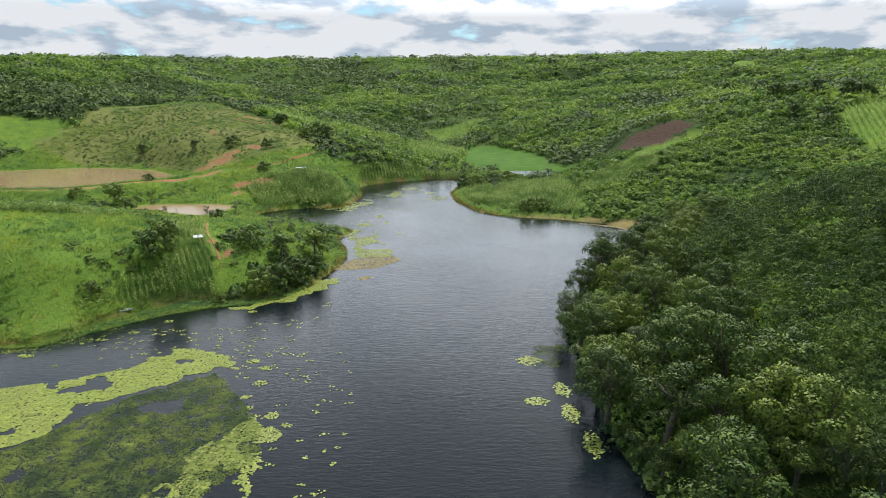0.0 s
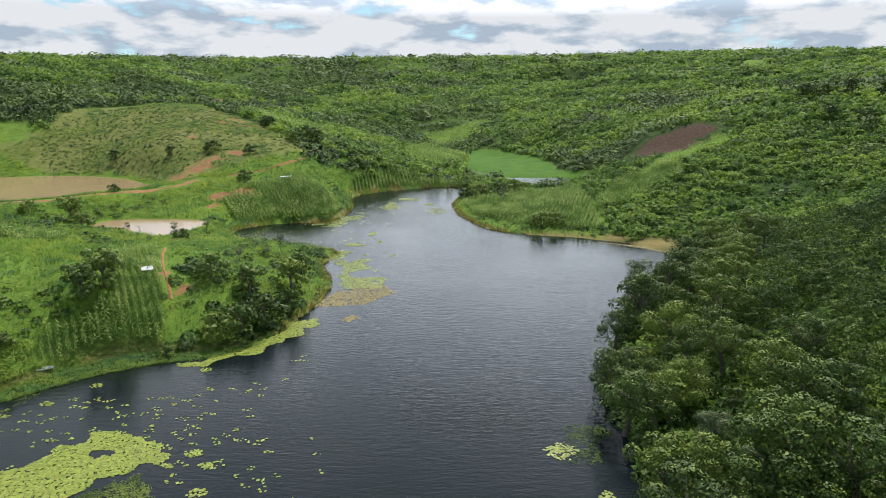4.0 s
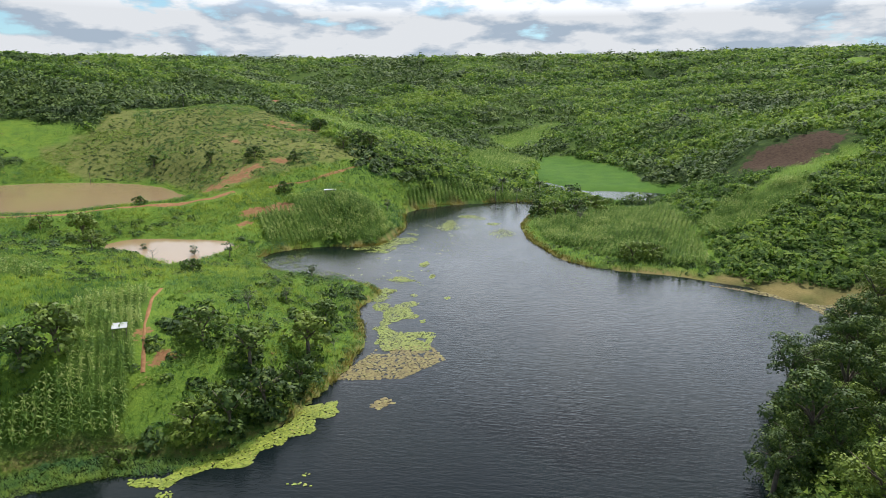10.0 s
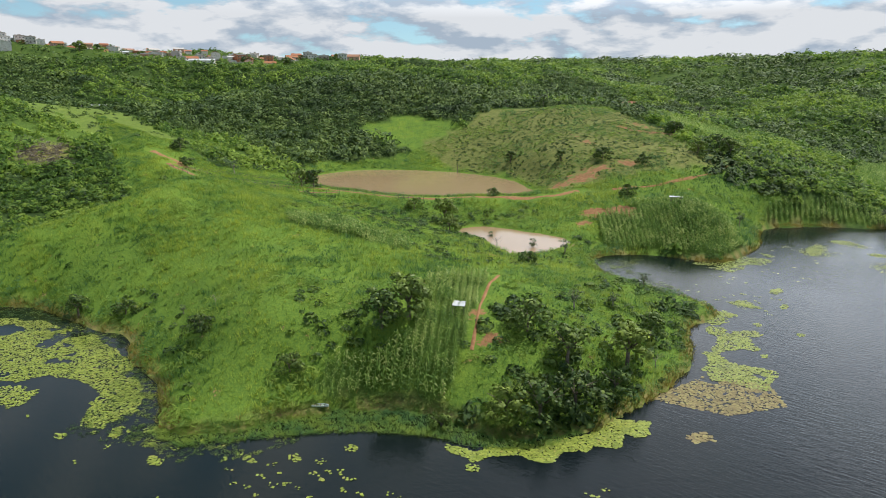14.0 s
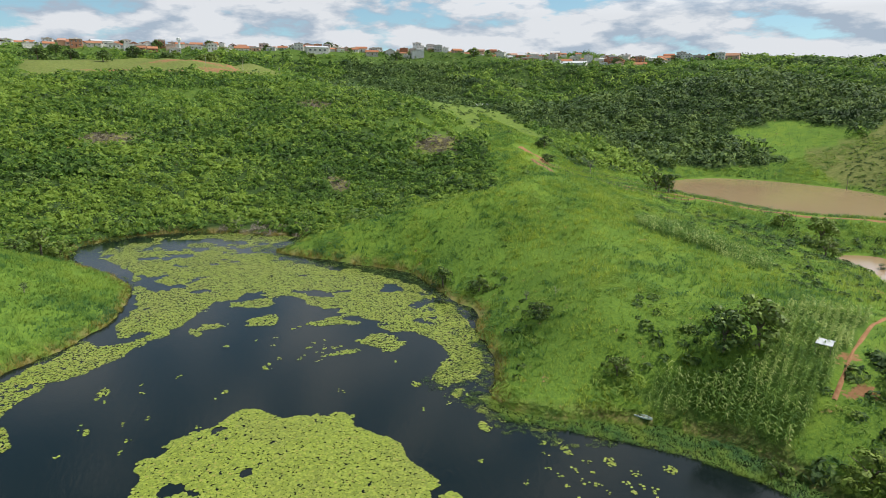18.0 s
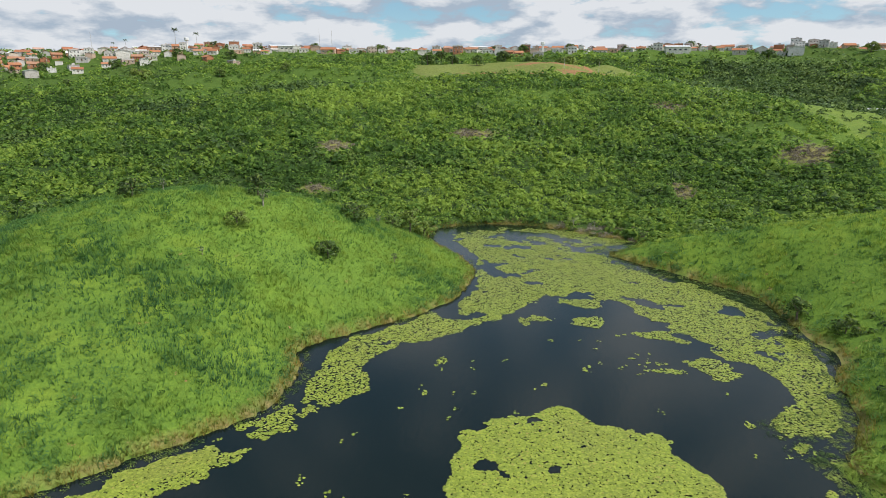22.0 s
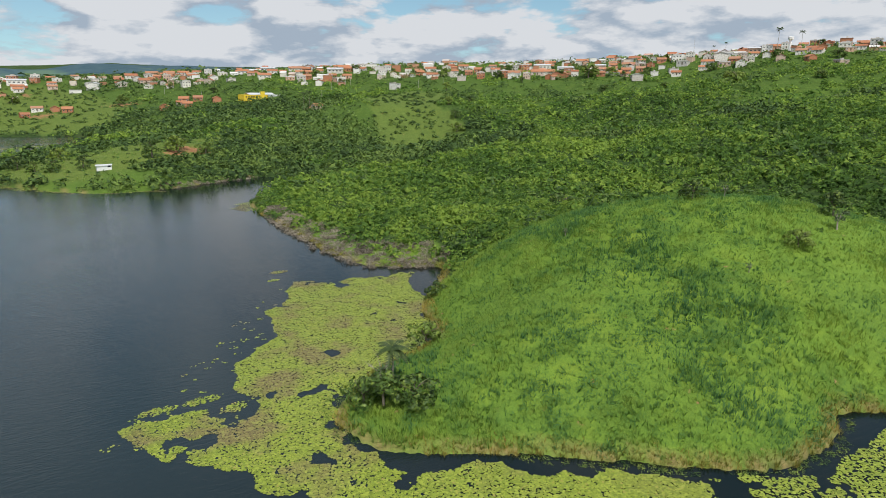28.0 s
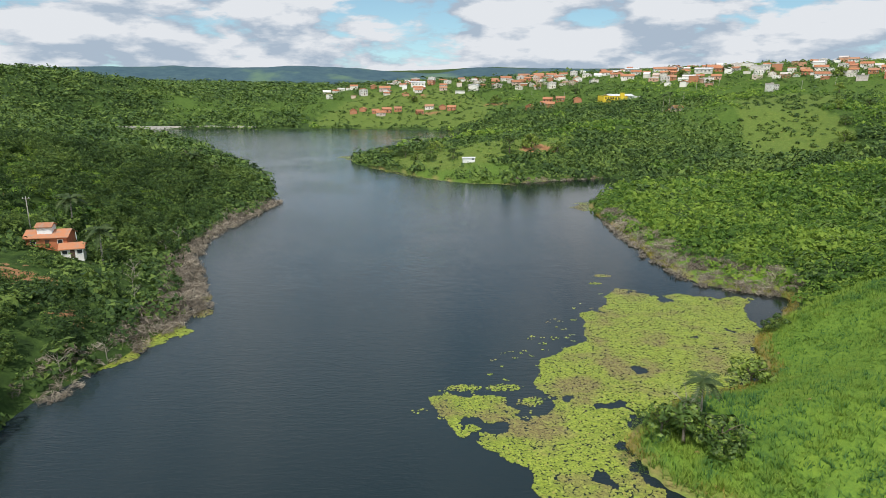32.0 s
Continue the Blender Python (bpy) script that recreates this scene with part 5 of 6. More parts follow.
x, y = in_poly(rng, [(-60, -66), (-84, -47), (-113, -43), (-145, -18), (-190, -20), (-240, -40), (-240, 40), (-200, 40), (-160, 62), (-120, 62), (-84, 50), (-66, 56), (-66, 40), (-110, 38), (-150, 26), (-200, -10), (-110, -28), (-60, -58)], 0.5)
s = (look_up(GSHORE, x, y) < -0.4) & (look_up(GSHORE, x, y) > np.where(y > 0, -7.5, -2.2)) & (fbm(x, y, 9, 3, 123) > -0.5)
xs.append(x[s]), ys.append(y[s])
x, y = np.concatenate(xs), np.concatenate(ys)
k = rng.uniform(0.4, 1.0, len(x))
mops = [spray(15, rng, 0.6, 0.3, 0.0, 0.1, 0.6)[:, :3] for _ in range(8)]
stuff("water_weed", plant_out(mops, x, y, np.full(len(x), 0.01), k, k * 0.6, rng), 3, WEED, "dark green weed floating in the shallows", "weed")
# ---------------- single trees and palms ----------------
def part(name, me, parent, label=""):
    ob = new(name, me)
    ob.parent = parent
    if label:
        ob["label"] = label
    return ob


def tube(points, radii, sides=6):
    """A tapered tube along the points: corners and four-sided faces."""
    p, rings = [Vector(q) for q in points], []
    for i, q in enumerate(p):
        d = (p[min(i + 1, len(p) - 1)] - p[max(i - 1, 0)]).normalized()
        u = d.orthogonal().normalized()
        v = d.cross(u)
        rings.append([q + radii[i] * (math.cos(a) * u + math.sin(a) * v) for a in (2 * math.pi * k / sides for k in range(sides))])
    verts = [tuple(c) for r in rings for c in r]
    faces = [(i * sides + k, i * sides + (k + 1) % sides, (i + 1) * sides + (k + 1) % sides, (i + 1) * sides + k)
             for i in range(len(p) - 1) for k in range(sides)]
    return np.array(verts), np.array(faces)


def fuse(*pieces):
    """Several pieces as one set of corners and faces."""
    verts, faces, n = [], [], 0
    for v, f in pieces:
        verts.append(v), faces.append(np.asarray(f) + n)
        n += len(v)
    return np.concatenate(verts), np.concatenate(faces)


def limbs(rng, height, spread, trunk, count=6):
    fork = height * 0.42
    bend = rng.normal(0, 0.25, 2)
    top = Vector((bend[0], bend[1], fork))
    pieces = [tube([(0, 0, -0.4), (bend[0] * 0.3, bend[1] * 0.3, fork * 0.5), tuple(top)], [trunk * 1.25, trunk, trunk * 0.85], 7)]
    for i in range(count):
        a = 2 * math.pi * (i + rng.uniform(0, 0.7)) / count
        r, z = spread * rng.uniform(0.45, 0.75), height * rng.uniform(0.68, 0.92)
        mid = top + Vector((math.cos(a) * r * 0.45, math.sin(a) * r * 0.45, (z - fork) * 0.55))
        pieces.append(tube([tuple(top - Vector((0, 0, 0.3))), tuple(mid), (math.cos(a) * r, math.sin(a) * r, z)], [trunk * 0.6, trunk * 0.38, trunk * 0.12], 5))
    return fuse(*pieces)


def crown(rng, height, spread, lobes, cards, size, open_=0.0, outward=False):
    """Sprays of leaves gathered in lobes of different size, with gaps between."""
    out, ways = [], []
    for i in range(lobes):
        a, q = rng.uniform(0, 2 * np.pi), np.sqrt(rng.uniform(0, 1)) * (1 - 0.3 * (i == 0))
        r = spread * rng.uniform(0.24, 0.42)
        cx, cy = (spread - r * 0.8) * q * math.cos(a), (spread - r * 0.8) * q * math.sin(a)
        cz = max(height - r * 0.75 - (q ** 1.5) * height * rng.uniform(0.1, 0.75) + open_, r * 0.55)
        if i % 3 == 2:
            cz = max(cz * 0.6, r * 0.6)
        c = spray(cards, rng, size / r, 0.82, -0.35, 0.6) * r
        way = c.mean(1)
        way /= np.linalg.norm(way, axis=1)[:, None] + 1e-9
        ways.append(way)
        out.append(facing(c, 4, way[:, None, :][:, 0]).reshape(-1, 4, 3) + np.array((cx, cy, cz)))
    v = np.concatenate(out).reshape(-1, 3)
    return (v, np.concatenate(ways)) if outward else v


def make_tree(name, seed, height, spread, lobes, cards, size, leaf, bark, label, category="tree", group="", count=6):
    r = np.random.default_rng(seed)
    ob = tagged(new(name), label, category, group)
    ob.empty_display_size = 0.5
    v, f = limbs(r, height, spread, 0.055 * height ** 0.8, count)
    part("trunk", mesh_of("trunk", v, f, bark, True), ob)
    c, ways = crown(r, height, spread, lobes, cards, size, outward=True)
    me = mesh_of("crown", c, np.arange(len(c)).reshape(-1, 4), leaf, True)
    soften(me, c, 4, 0.72, ways)
    part("crown", me, ob)
    return ob


def stand(x, y, turn=0.0, scale=1.0, sink=0.15):
    """An upright pose on the ground."""
    return pose(x, y, float(ground_z(x, y)) - sink, 0, 0, turn) @ Matrix.Scale(scale, 4)


rng = np.random.default_rng(23)
# east bank
EAST = "trees of the wooded east bank"
east_kinds = [
    make_tree("tree", 1, 8.5, 4.4, 22, 190, 0.31, TREE_LEAF, BARK, "broad-crowned dark green tree in dense lakeside wood", group=EAST),
    make_tree("tree", 2, 7.5, 3.8, 19, 190, 0.30, TREE_LEAF, BARK, "rounded dark green tree in dense lakeside wood", group=EAST),
    make_tree("tree", 3, 9.5, 4.8, 24, 190, 0.31, TREE_LEAF, BARK, "tall spreading green tree in dense lakeside wood", group=EAST),
    make_tree("tree", 4, 8.0, 4.6, 20, 180, 0.29, GREY_LEAF, PALE_BARK, "grey-green feathery tree in dense lakeside wood", group=EAST),
    make_tree("tree", 5, 6.5, 3.3, 17, 180, 0.29, TREE_LEAF, BARK, "small bushy green tree in dense lakeside wood", group=EAST)]
gx, gy = np.meshgrid(np.arange(24, 150, 4.8), np.arange(-102, 148, 4.8))
gx, gy = gx.ravel() + rng.uniform(-2.2, 2.2, gx.size), gy.ravel() + rng.uniform(-2.2, 2.2, gx.size)
s = inside(NEAR_WOOD, gx, gy) & (look_up(GSHORE, gx, gy) > -0.6) & (blobs(gx, gy, BARE) < 0.4)
gx, gy = gx[s], gy[s]
order = np.argsort(look_up(GSHORE, gx, gy) + 0.15 * np.abs(gy - 40))[:230]
rest = np.setdiff1d(np.arange(len(gx)), order)
r2 = np.random.default_rng(77)
canopy_v, canopy_n = [], []


def spread_canopy(lobes, cards, size, x, y, k, seed):
    """Crowns of leaves over the given places, with the way each leaf shades."""
    kinds = [crown(r2, 1.9, 1.0, lobes, cards, size, outward=True) for _ in range(5)]
    none, one = np.zeros(len(x)), np.ones(len(x))
    canopy_v.append(plant_out([v.reshape(-1, 4, 3)[:, :3] for v, w in kinds], x, y, ground_z(x, y) - 0.3, k, k, np.random.default_rng(seed)))
    canopy_n.append(plant_out([w[:, None, :] for v, w in kinds], none, none, none, one, one, np.random.default_rng(seed)))


spread_canopy(15, 36, 0.16, gx[rest], gy[rest], r2.choice((2.4, 3.0, 3.7, 4.5), len(rest)) * r2.uniform(0.9, 1.1, len(rest)), 5)
x, y = in_poly(r2, SOUTH_WOOD, 19)
s = (look_up(GSHORE, x, y) > 0.5) & (blobs(x, y, BARE) < 0.4) & (np.hypot(x - 82, y + 166) > 11) & ~((x > 62) & (x < 90) & (y > -172) & (y < -138) & (r2.uniform(0, 1, len(x)) < 0.75))
spread_canopy(9, 30, 0.26, x[s], y[s], r2.uniform(2.2, 4.0, s.sum()) * np.where(y[s] > -175, 0.8, 1.0), 6)
canopy_v, canopy_n = np.concatenate(canopy_v), np.concatenate(canopy_n)
me = mesh_of("wood_canopy", canopy_v, np.arange(len(canopy_v)).reshape(-1, 3), WOODS, True)
soften(me, canopy_v, 3, 0.7, canopy_n)
tagged(new("wood_canopy", me), "dense dark green tree canopy on the banks", "woods", kind="stuff")
used = set()
for n in order:
    k = int(rng.choice(5, p=(0.27, 0.25, 0.2, 0.12, 0.16)))
    m = stand(gx[n], gy[n], rng.uniform(0, 360), rng.choice((0.55, 0.7, 0.82, 0.95, 1.1, 1.2)) * rng.uniform(0.92, 1.08))
    if k in used:
        copy_thing(east_kinds[k], m)
    else:
        used.add(k)
        east_kinds[k].matrix_basis = m

# trees that stand alone: x, y, height, kind
LONE_LABELS = ("rounded dark green tree on open grass", "low spreading green tree on open grass", "thin-crowned young tree on open grass", "dense dark mango tree standing alone")
lone_kinds = [make_tree("lone_tree", 31, 6.0, 3.4, 14, 60, 0.6, TREE_LEAF, BARK, LONE_LABELS[0]),
              make_tree("lone_tree", 32, 5.0, 4.0, 15, 60, 0.6, TREE_LEAF, BARK, LONE_LABELS[1]),
              make_tree("lone_tree", 33, 6.0, 2.4, 10, 40, 0.42, GREY_LEAF, PALE_BARK, LONE_LABELS[2]),
              make_tree("lone_tree", 34, 6.0, 4.2, 16, 66, 0.75, TREE_LEAF, BARK, LONE_LABELS[3])]
LONE = [(-71, 77, 7.5, 0), (-69, 82, 7, 0), (-51, 93, 6, 1), (-42, 91, 6, 0), (-35, 100, 7, 0), (-36, 114, 5, 0), (-40, 78, 5.5, 1), (-37, 84, 5.5, 1), (-44, 75, 4.5, 1),
        (-34, 92, 4, 1), (-50, 110, 4.5, 2), (-46, 120, 5, 2), (-52, 69, 2.6, 1), (-120, 164, 4.5, 1), (-128, 172, 7.5, 0), (-108, 170, 4.5, 2), (-90, 166, 6, 2), (-78, 163, 6.5, 2), (-76, 138, 3.5, 1),
        (-50, 150, 5.5, 2), (-205, 175, 7, 1), (-200, 177, 6.5, 0), (-247, 172, 8, 2), (-276, 164, 5, 1), (-252, 152, 4, 1), (-99, 323, 7, 3), (-72, 302, 7, 1), (-78, 290, 5, 1), (-66, 296, 6, 0),
        (-146, 177, 4, 1), (-130, 206, 3, 1), (-165, 277, 5, 0), (-130, 262, 4.5, 0), (-110, 262, 5, 1), (-92, 262, 4, 1), (-84, 226, 4, 1),
        (-150, -95, 4.5, 2), (-156, -71, 6.5, 2), (-164, -76, 5, 0), (-143, -99, 4, 1), (-141, -71, 3.5, 1), (-147, -51, 4, 1), (-205, -42, 7, 0), (-208, -38, 5, 1), (-178, -53, 5, 1), (-186, -48, 4.5, 2),
        (-196, -46, 4, 1), (-110, -108, 3, 2), (-86, -126, 3, 1), (-70, -104, 4.5, 1), (-52, -87, 7.0, 2), (-50, -84, 5.0, 0), (-48, -87, 4.0, 1), (-54, -81, 4.5, 1), (-124, -71, 3, 2), (-159, -37, 4, 2),
        (-114, 65, 3, 2), (-143, 57, 4.5, 0), (-78, 62, 3, 1), (-132, 62, 3, 1), (-100, 60, 3, 1), (-160, -162, 6, 1), (-676, -66, 10, 3), (-684, -12, 10, 3), (-664, 26, 9, 3), (-716, -40, 12, 3), (-722, 20, 11, 0), (-716, 60, 9, 0), (-690, -120, 12, 3), (-700, -95, 10, 3), (-700, 30, 12, 3),
        (-65, -396, 9, 0), (-81, -409, 9, 3), (-30, -390, 6, 0), (-16, -398, 6, 1), (-8, -405, 5, 0), (-20, -420, 7, 1), (0, -425, 7, 1), (14, -445, 6, 1), (-96, -404, 7, 1), (94, -300, 9, 3), (86, -308, 8, 2),
        (26, 226, 8, 2), (18, 240, 6, 1), (26, 244, 6, 1), (34, 247, 6, 1), (12, 246, 5.5, 1), (36, 180, 5, 1), (42, 181, 4.5, 1), (89, 146, 6, 2), (-47, 236, 7, 2), (-434, -657, 9, 0), (-400, -560, 8, 3), (-360, -540, 7, 0),
        (-345, -505, 7, 1), (-330, -480, 8, 1), (-610, -600, 18, 3), (-560, -700, 14, 3)]
LONE += [(-math.sin(a) * r, math.cos(a) * r, h, 3 * (i % 2)) for i, (a, r, h) in enumerate((math.radians(38 - 4.1 * k + 2 * math.sin(k * 5.1)), 1590 + 40 * math.sin(k * 3.3), 10 + 4 * math.sin(k * 2.3)) for k in range(20))]
LONE += [(190, 296, 8, 3), (198, 292, 7, 3), (208, 288, 8, 0), (222, 280, 9, 3), (232, 284, 8, 3), (246, 276, 9, 0), (262, 268, 9, 3), (186, 240, 6, 1), (214, 232, 6, 2), (176, 250, 6, 0)]
for a, r, h in ((46 + 2.9 * k + 1.3 * math.sin(k * 7.7), 872 + 55 * math.sin(k * 4.1) + (70 if k > 34 else 0), 8.5 + 2.5 * math.sin(k * 2.9)) for k in range(48)):
    LONE.append((-math.sin(math.radians(a)) * r, math.cos(math.radians(a)) * r, h, 3 if h > 7 else 0))
LONE += [(-600 - 40 * math.sin(i * 2.1), -640 + 55 * i, 9 + 2 * math.sin(i * 1.7), 3) for i in range(8)]
base_height = (6.0, 5.0, 6.0, 6.0)
used = set()
for x, y, h, k in LONE:
    m = stand(x, y, rng.uniform(0, 360), h / base_height[k])
    if k in used:
        copy_thing(lone_kinds[k], m)
    else:
        used.add(k)
        lone_kinds[k].matrix_basis = m


def make_palm(name, seed, height, frond, count, label, droop=0.5, feather=11):
    r = np.random.default_rng(seed)
    ob = tagged(new(name), label, "palm")
    lean = r.normal(0, 0.03, 2) * height
    v, f = tube([(0, 0, -0.3), (lean[0] * 0.3, lean[1] * 0.3, height * 0.5), (lean[0], lean[1], height)], [0.24, 0.17, 0.13], 7)
    part("trunk", mesh_of("trunk", v, f, PALE_BARK, True), ob)
    for i in range(count):
        a = i * 2.39996 + r.uniform(-0.2, 0.2)
        lift = 1.25 - 1.7 * i / count
        c, s = math.cos(a), math.sin(a)
        spine, tips, faces = [], [], []
        for j in range(feather + 1):
            t = j / feather
            d = frond * t * math.cos(lift * 0.6)
            spine.append((lean[0] + c * d, lean[1] + s * d, height + frond * (math.sin(lift) * t - droop * t * t * 1.3)))
        for j in range(feather):
            t = (j + 0.5) / feather
            w = frond * 0.28 * math.sin(math.pi * min(1, 0.12 + t * 0.85))
            x, y, z = spine[j]
            for side in (-1, 1):
                n = feather + 1 + len(tips)
                for k in (0.0, 0.05 * frond):
                    tips.append((x + c * (w * 0.6 + k) - s * side * w, y + s * (w * 0.6 + k) + c * side * w, z - w * 0.5))
                faces.append((j, j + 1, n + 1, n))
        part("frond", mesh_of("frond", spine + tips, faces, PALM_LEAF), ob)
    return ob


palm_kinds = [make_palm("palm", 51, 6.0, 2.8, 16, "carnauba palm with a round head by the water", 0.25), make_palm("palm", 52, 7.5, 3.6, 14, "coconut palm with long drooping fronds", 0.6),
              make_palm("palm", 53, 20.0, 3.6, 12, "very tall slim palm above the trees", 0.35)]
PALMS = [(-6, 281, 5.6, 0), (3.5, 282, 5.6, 0), (14, 296, 5.4, 0), (-3, 292, 6.2, 0), (55, 250, 5.2, 0), (70, -165, 9, 1), (87, -184, 8, 1), (-55, -90, 5.5, 1), (-254, -640, 22, 2), (-250, -645, 19, 2), (-766, -450, 24, 2),
         (-760, -418, 20, 2), (-770, -520, 14, 2), (-774, -540, 12, 2), (-120, 440, 9, 0), (120, 470, 8, 0), (132, 474, 8, 0), (144, 480, 9, 0), (160, 470, 8, 0), (92, -296, 6, 1), (190, 318, 8, 0), (215, 300, 7, 0), (-205, 385, 6, 1)]
used = set()
for x, y, h, k in PALMS:
    m = stand(x, y, rng.uniform(0, 360), h / (6.0, 7.5, 20.0)[k])
    if k in used:
        copy_thing(palm_kinds[k], m)
    else:
        used.add(k)
        palm_kinds[k].matrix_basis = m


def make_snag(seed, height):
    """A leafless grey tree."""
    r = np.random.default_rng(seed)
    ob = tagged(new("dead_tree"), "bare grey dead tree at the shore", "dead tree")
    pieces = [tube([(0, 0, -0.4), (0.1, 0, height * 0.5), (0.2, 0.1, height)], [0.13, 0.09, 0.02], 5)]
    for i in range(7):
        a, z = i * 2.4, height * r.uniform(0.3, 0.8)
        l = height * r.uniform(0.25, 0.45)
        e = np.array((math.cos(a) * l, math.sin(a) * l, z + l * 0.8))
        pieces.append(tube([(0.1, 0, z), tuple(e)], [0.055, 0.012], 4))
        for j in (-1, 1):
            g = e + np.array((math.cos(a + j * 0.8) * l * 0.5, math.sin(a + j * 0.8) * l * 0.5, l * 0.35))
            pieces.append(tube([tuple(e * 0.6 + np.array((0.04, 0, z * 0.4))), tuple(g)], [0.03, 0.008], 3 + 1))
    v, f = fuse(*pieces)
    part("trunk", mesh_of("trunk", v, f, PALE_BARK, True), ob)
    return ob


snag = make_snag(61, 5.0)
SNAGS = [(-230, 13, 4.5), (-226, 20, 4), (56, -150, 5), (60, -160, 4.5), (64, -190, 5), (52, -142, 4), (-52, -89, 6), (-98, 158, 4), (-104, 66, 2.5), (-85, -160, 4), (-84, -180, 4), (-83, -205, 4.5), (46, -116, 4), (50, -108, 5),
         (62, -240, 5), (-32, 106, 3), (66, -205, 5)]
snag.matrix_basis = stand(*SNAGS[0][:2], 0, SNAGS[0][2] / 5)
for x, y, h in SNAGS[1:]:
    copy_thing(snag, stand(x, y, rng.uniform(0, 360), h / 5))
# ---------------- buildings ----------------
def box(x0, x1, y0, y1, z0, z1):
    v = np.array([(x, y, z) for z in (z0, z1) for y in (y0, y1) for x in (x0, x1)], float)
    return v, np.array([(0, 2, 3, 1), (4, 5, 7, 6), (0, 1, 5, 4), (2, 6, 7, 3), (0, 4, 6, 2), (1, 3, 7, 5)])


def gable(l, w, z, rise, over=0.5, thick=0.18):
    """Two roof slopes with thickness, ridge along x."""
    a, b = l / 2 + over, w / 2 + over
    drop = rise * over / (w / 2)
    top = [(-a, -b, z - drop), (a, -b, z - drop), (a, 0, z + rise), (-a, 0, z + rise), (a, b, z - drop), (-a, b, z - drop)]
    v = np.array(top + [(x, y, q - thick) for x, y, q in top])
    f = [(0, 1, 2, 3), (3, 2, 4, 5), (7, 6, 9, 8), (8, 9, 11, 10), (0, 6, 7, 1), (5, 4, 10, 11), (0, 3, 9, 6), (3, 5, 11, 9), (1, 7, 8, 2), (2, 8, 10, 4)]
    return v, np.array(f)


def gabled_wall(l, w, z0, z1, rise):
    v = np.array([(x, y, z) for z in (z0, z1) for x, y in ((-l / 2, -w / 2), (l / 2, -w / 2), (l / 2, w / 2), (-l / 2, w / 2))] + [(-l / 2, 0, z1 + rise), (l / 2, 0, z1 + rise)])
    f = [(0, 1, 5, 4), (1, 2, 6, 5), (2, 3, 7, 6), (3, 0, 4, 7), (4, 8, 8, 7), (5, 6, 9, 9)]
    return v, f


def solid(name, geo, material, parent, label=""):
    v, f = geo
    me = bpy.data.meshes.new(name)
    me.from_pydata([tuple(c) for c in v], [], [tuple(dict.fromkeys(int(i) for i in q)) for q in f])
    me.materials.append(material)
    return part(name, me, parent, label)


def openings(ob, l, w, base, floors, doors=1):
    """A door and windows, set a little proud of the long walls."""
    for fl in range(floors):
        for side in (-1, 1):
            y = side * (w / 2 + 0.02)
            spots = (-0.32, 0.02, 0.34)
            for i, q in enumerate(spots):
                x, z = q * l, base + 2.9 * fl
                if fl == 0 and i == 1:
                    solid("door", box(x - 0.5, x + 0.5, y - 0.04, y + 0.04, z, z + 2.1), DARK_DOOR, ob)
                else:
                    win = solid("window", box(x - 0.65, x + 0.65, y - 0.05, y + 0.05, z + 0.95, z + 2.1), WHITE, ob)
                    solid("pane", box(x - 0.55, x + 0.55, y - 0.07, y + 0.07, z + 1.05, z + 2.0), GLASS, win)


def tile_house(l, w, h, wall, label, group):
    ob = tagged(new("house"), label, "house", group)
    rise = w * 0.24
    solid("wall", gabled_wall(l, w, -2.5, h, rise), wall, ob)
    solid("roof", gable(l, w, h + 0.08, rise), TILE_ROOF, ob)
    openings(ob, l, w, 0, 1)
    return ob


def flat_house(l, w, floors, wall, label, group):
    ob = tagged(new("house"), label, "house", group)
    h = 2.9 * floors
    solid("wall", box(-l / 2, l / 2, -w / 2, w / 2, -2.5, h), wall, ob)
    solid("roof", fuse(box(-l / 2 - 0.3, l / 2 + 0.3, -w / 2 - 0.3, w / 2 + 0.3, h, h + 0.2), box(-l / 2, l / 2, -w / 2, -w / 2 + 0.2, h + 0.2, h + 0.9), box(-l * 0.1, l * 0.16, -1, 1, h + 0.2, h + 1.7)), FLAT_ROOF, ob)
    openings(ob, l, w, 0, floors)
    return ob


def hall(name, l, w, h, wall, label, group="", windows=4):
    ob = tagged(new(name), label, "building", group)
    solid("wall", gabled_wall(l, w, -2.5, h, w * 0.12), wall, ob)
    solid("roof", gable(l, w, h + 0.1, w * 0.12, 0.6), SHEET_ROOF, ob, "pale metal sheet roof")
    for i in range(windows):
        x = l * (i - 1.5) / 4.5
        for side in (-1, 1):
            y = side * (w / 2 + 0.02)
            solid("window", box(x - 1.0, x + 1.0, y - 0.05, y + 0.05, 1.4, 2.6), GLASS, ob)
    return ob


TOWN = "houses of the town on the ridge"
kinds = [tile_house(10, 8, 3.0, PLASTER, "plastered house with a clay tile roof", TOWN), tile_house(13, 9, 3.2, PLASTER, "long plastered house with a clay tile roof", TOWN),
         tile_house(9, 8, 3.0, BRICK_WALL, "bare brick house with a clay tile roof", TOWN), flat_house(9, 9, 2, BRICK_WALL, "two-storey bare brick house with a flat roof", TOWN),
         flat_house(10, 8, 1, PLASTER, "pale flat-roofed house in the town", TOWN), flat_house(9, 9, 2, PLASTER, "two-storey pale plastered town house", TOWN),
         hall("warehouse", 20, 12, 4.5, PLASTER, "pale hall with a metal sheet roof", TOWN)]
rng = np.random.default_rng(41)
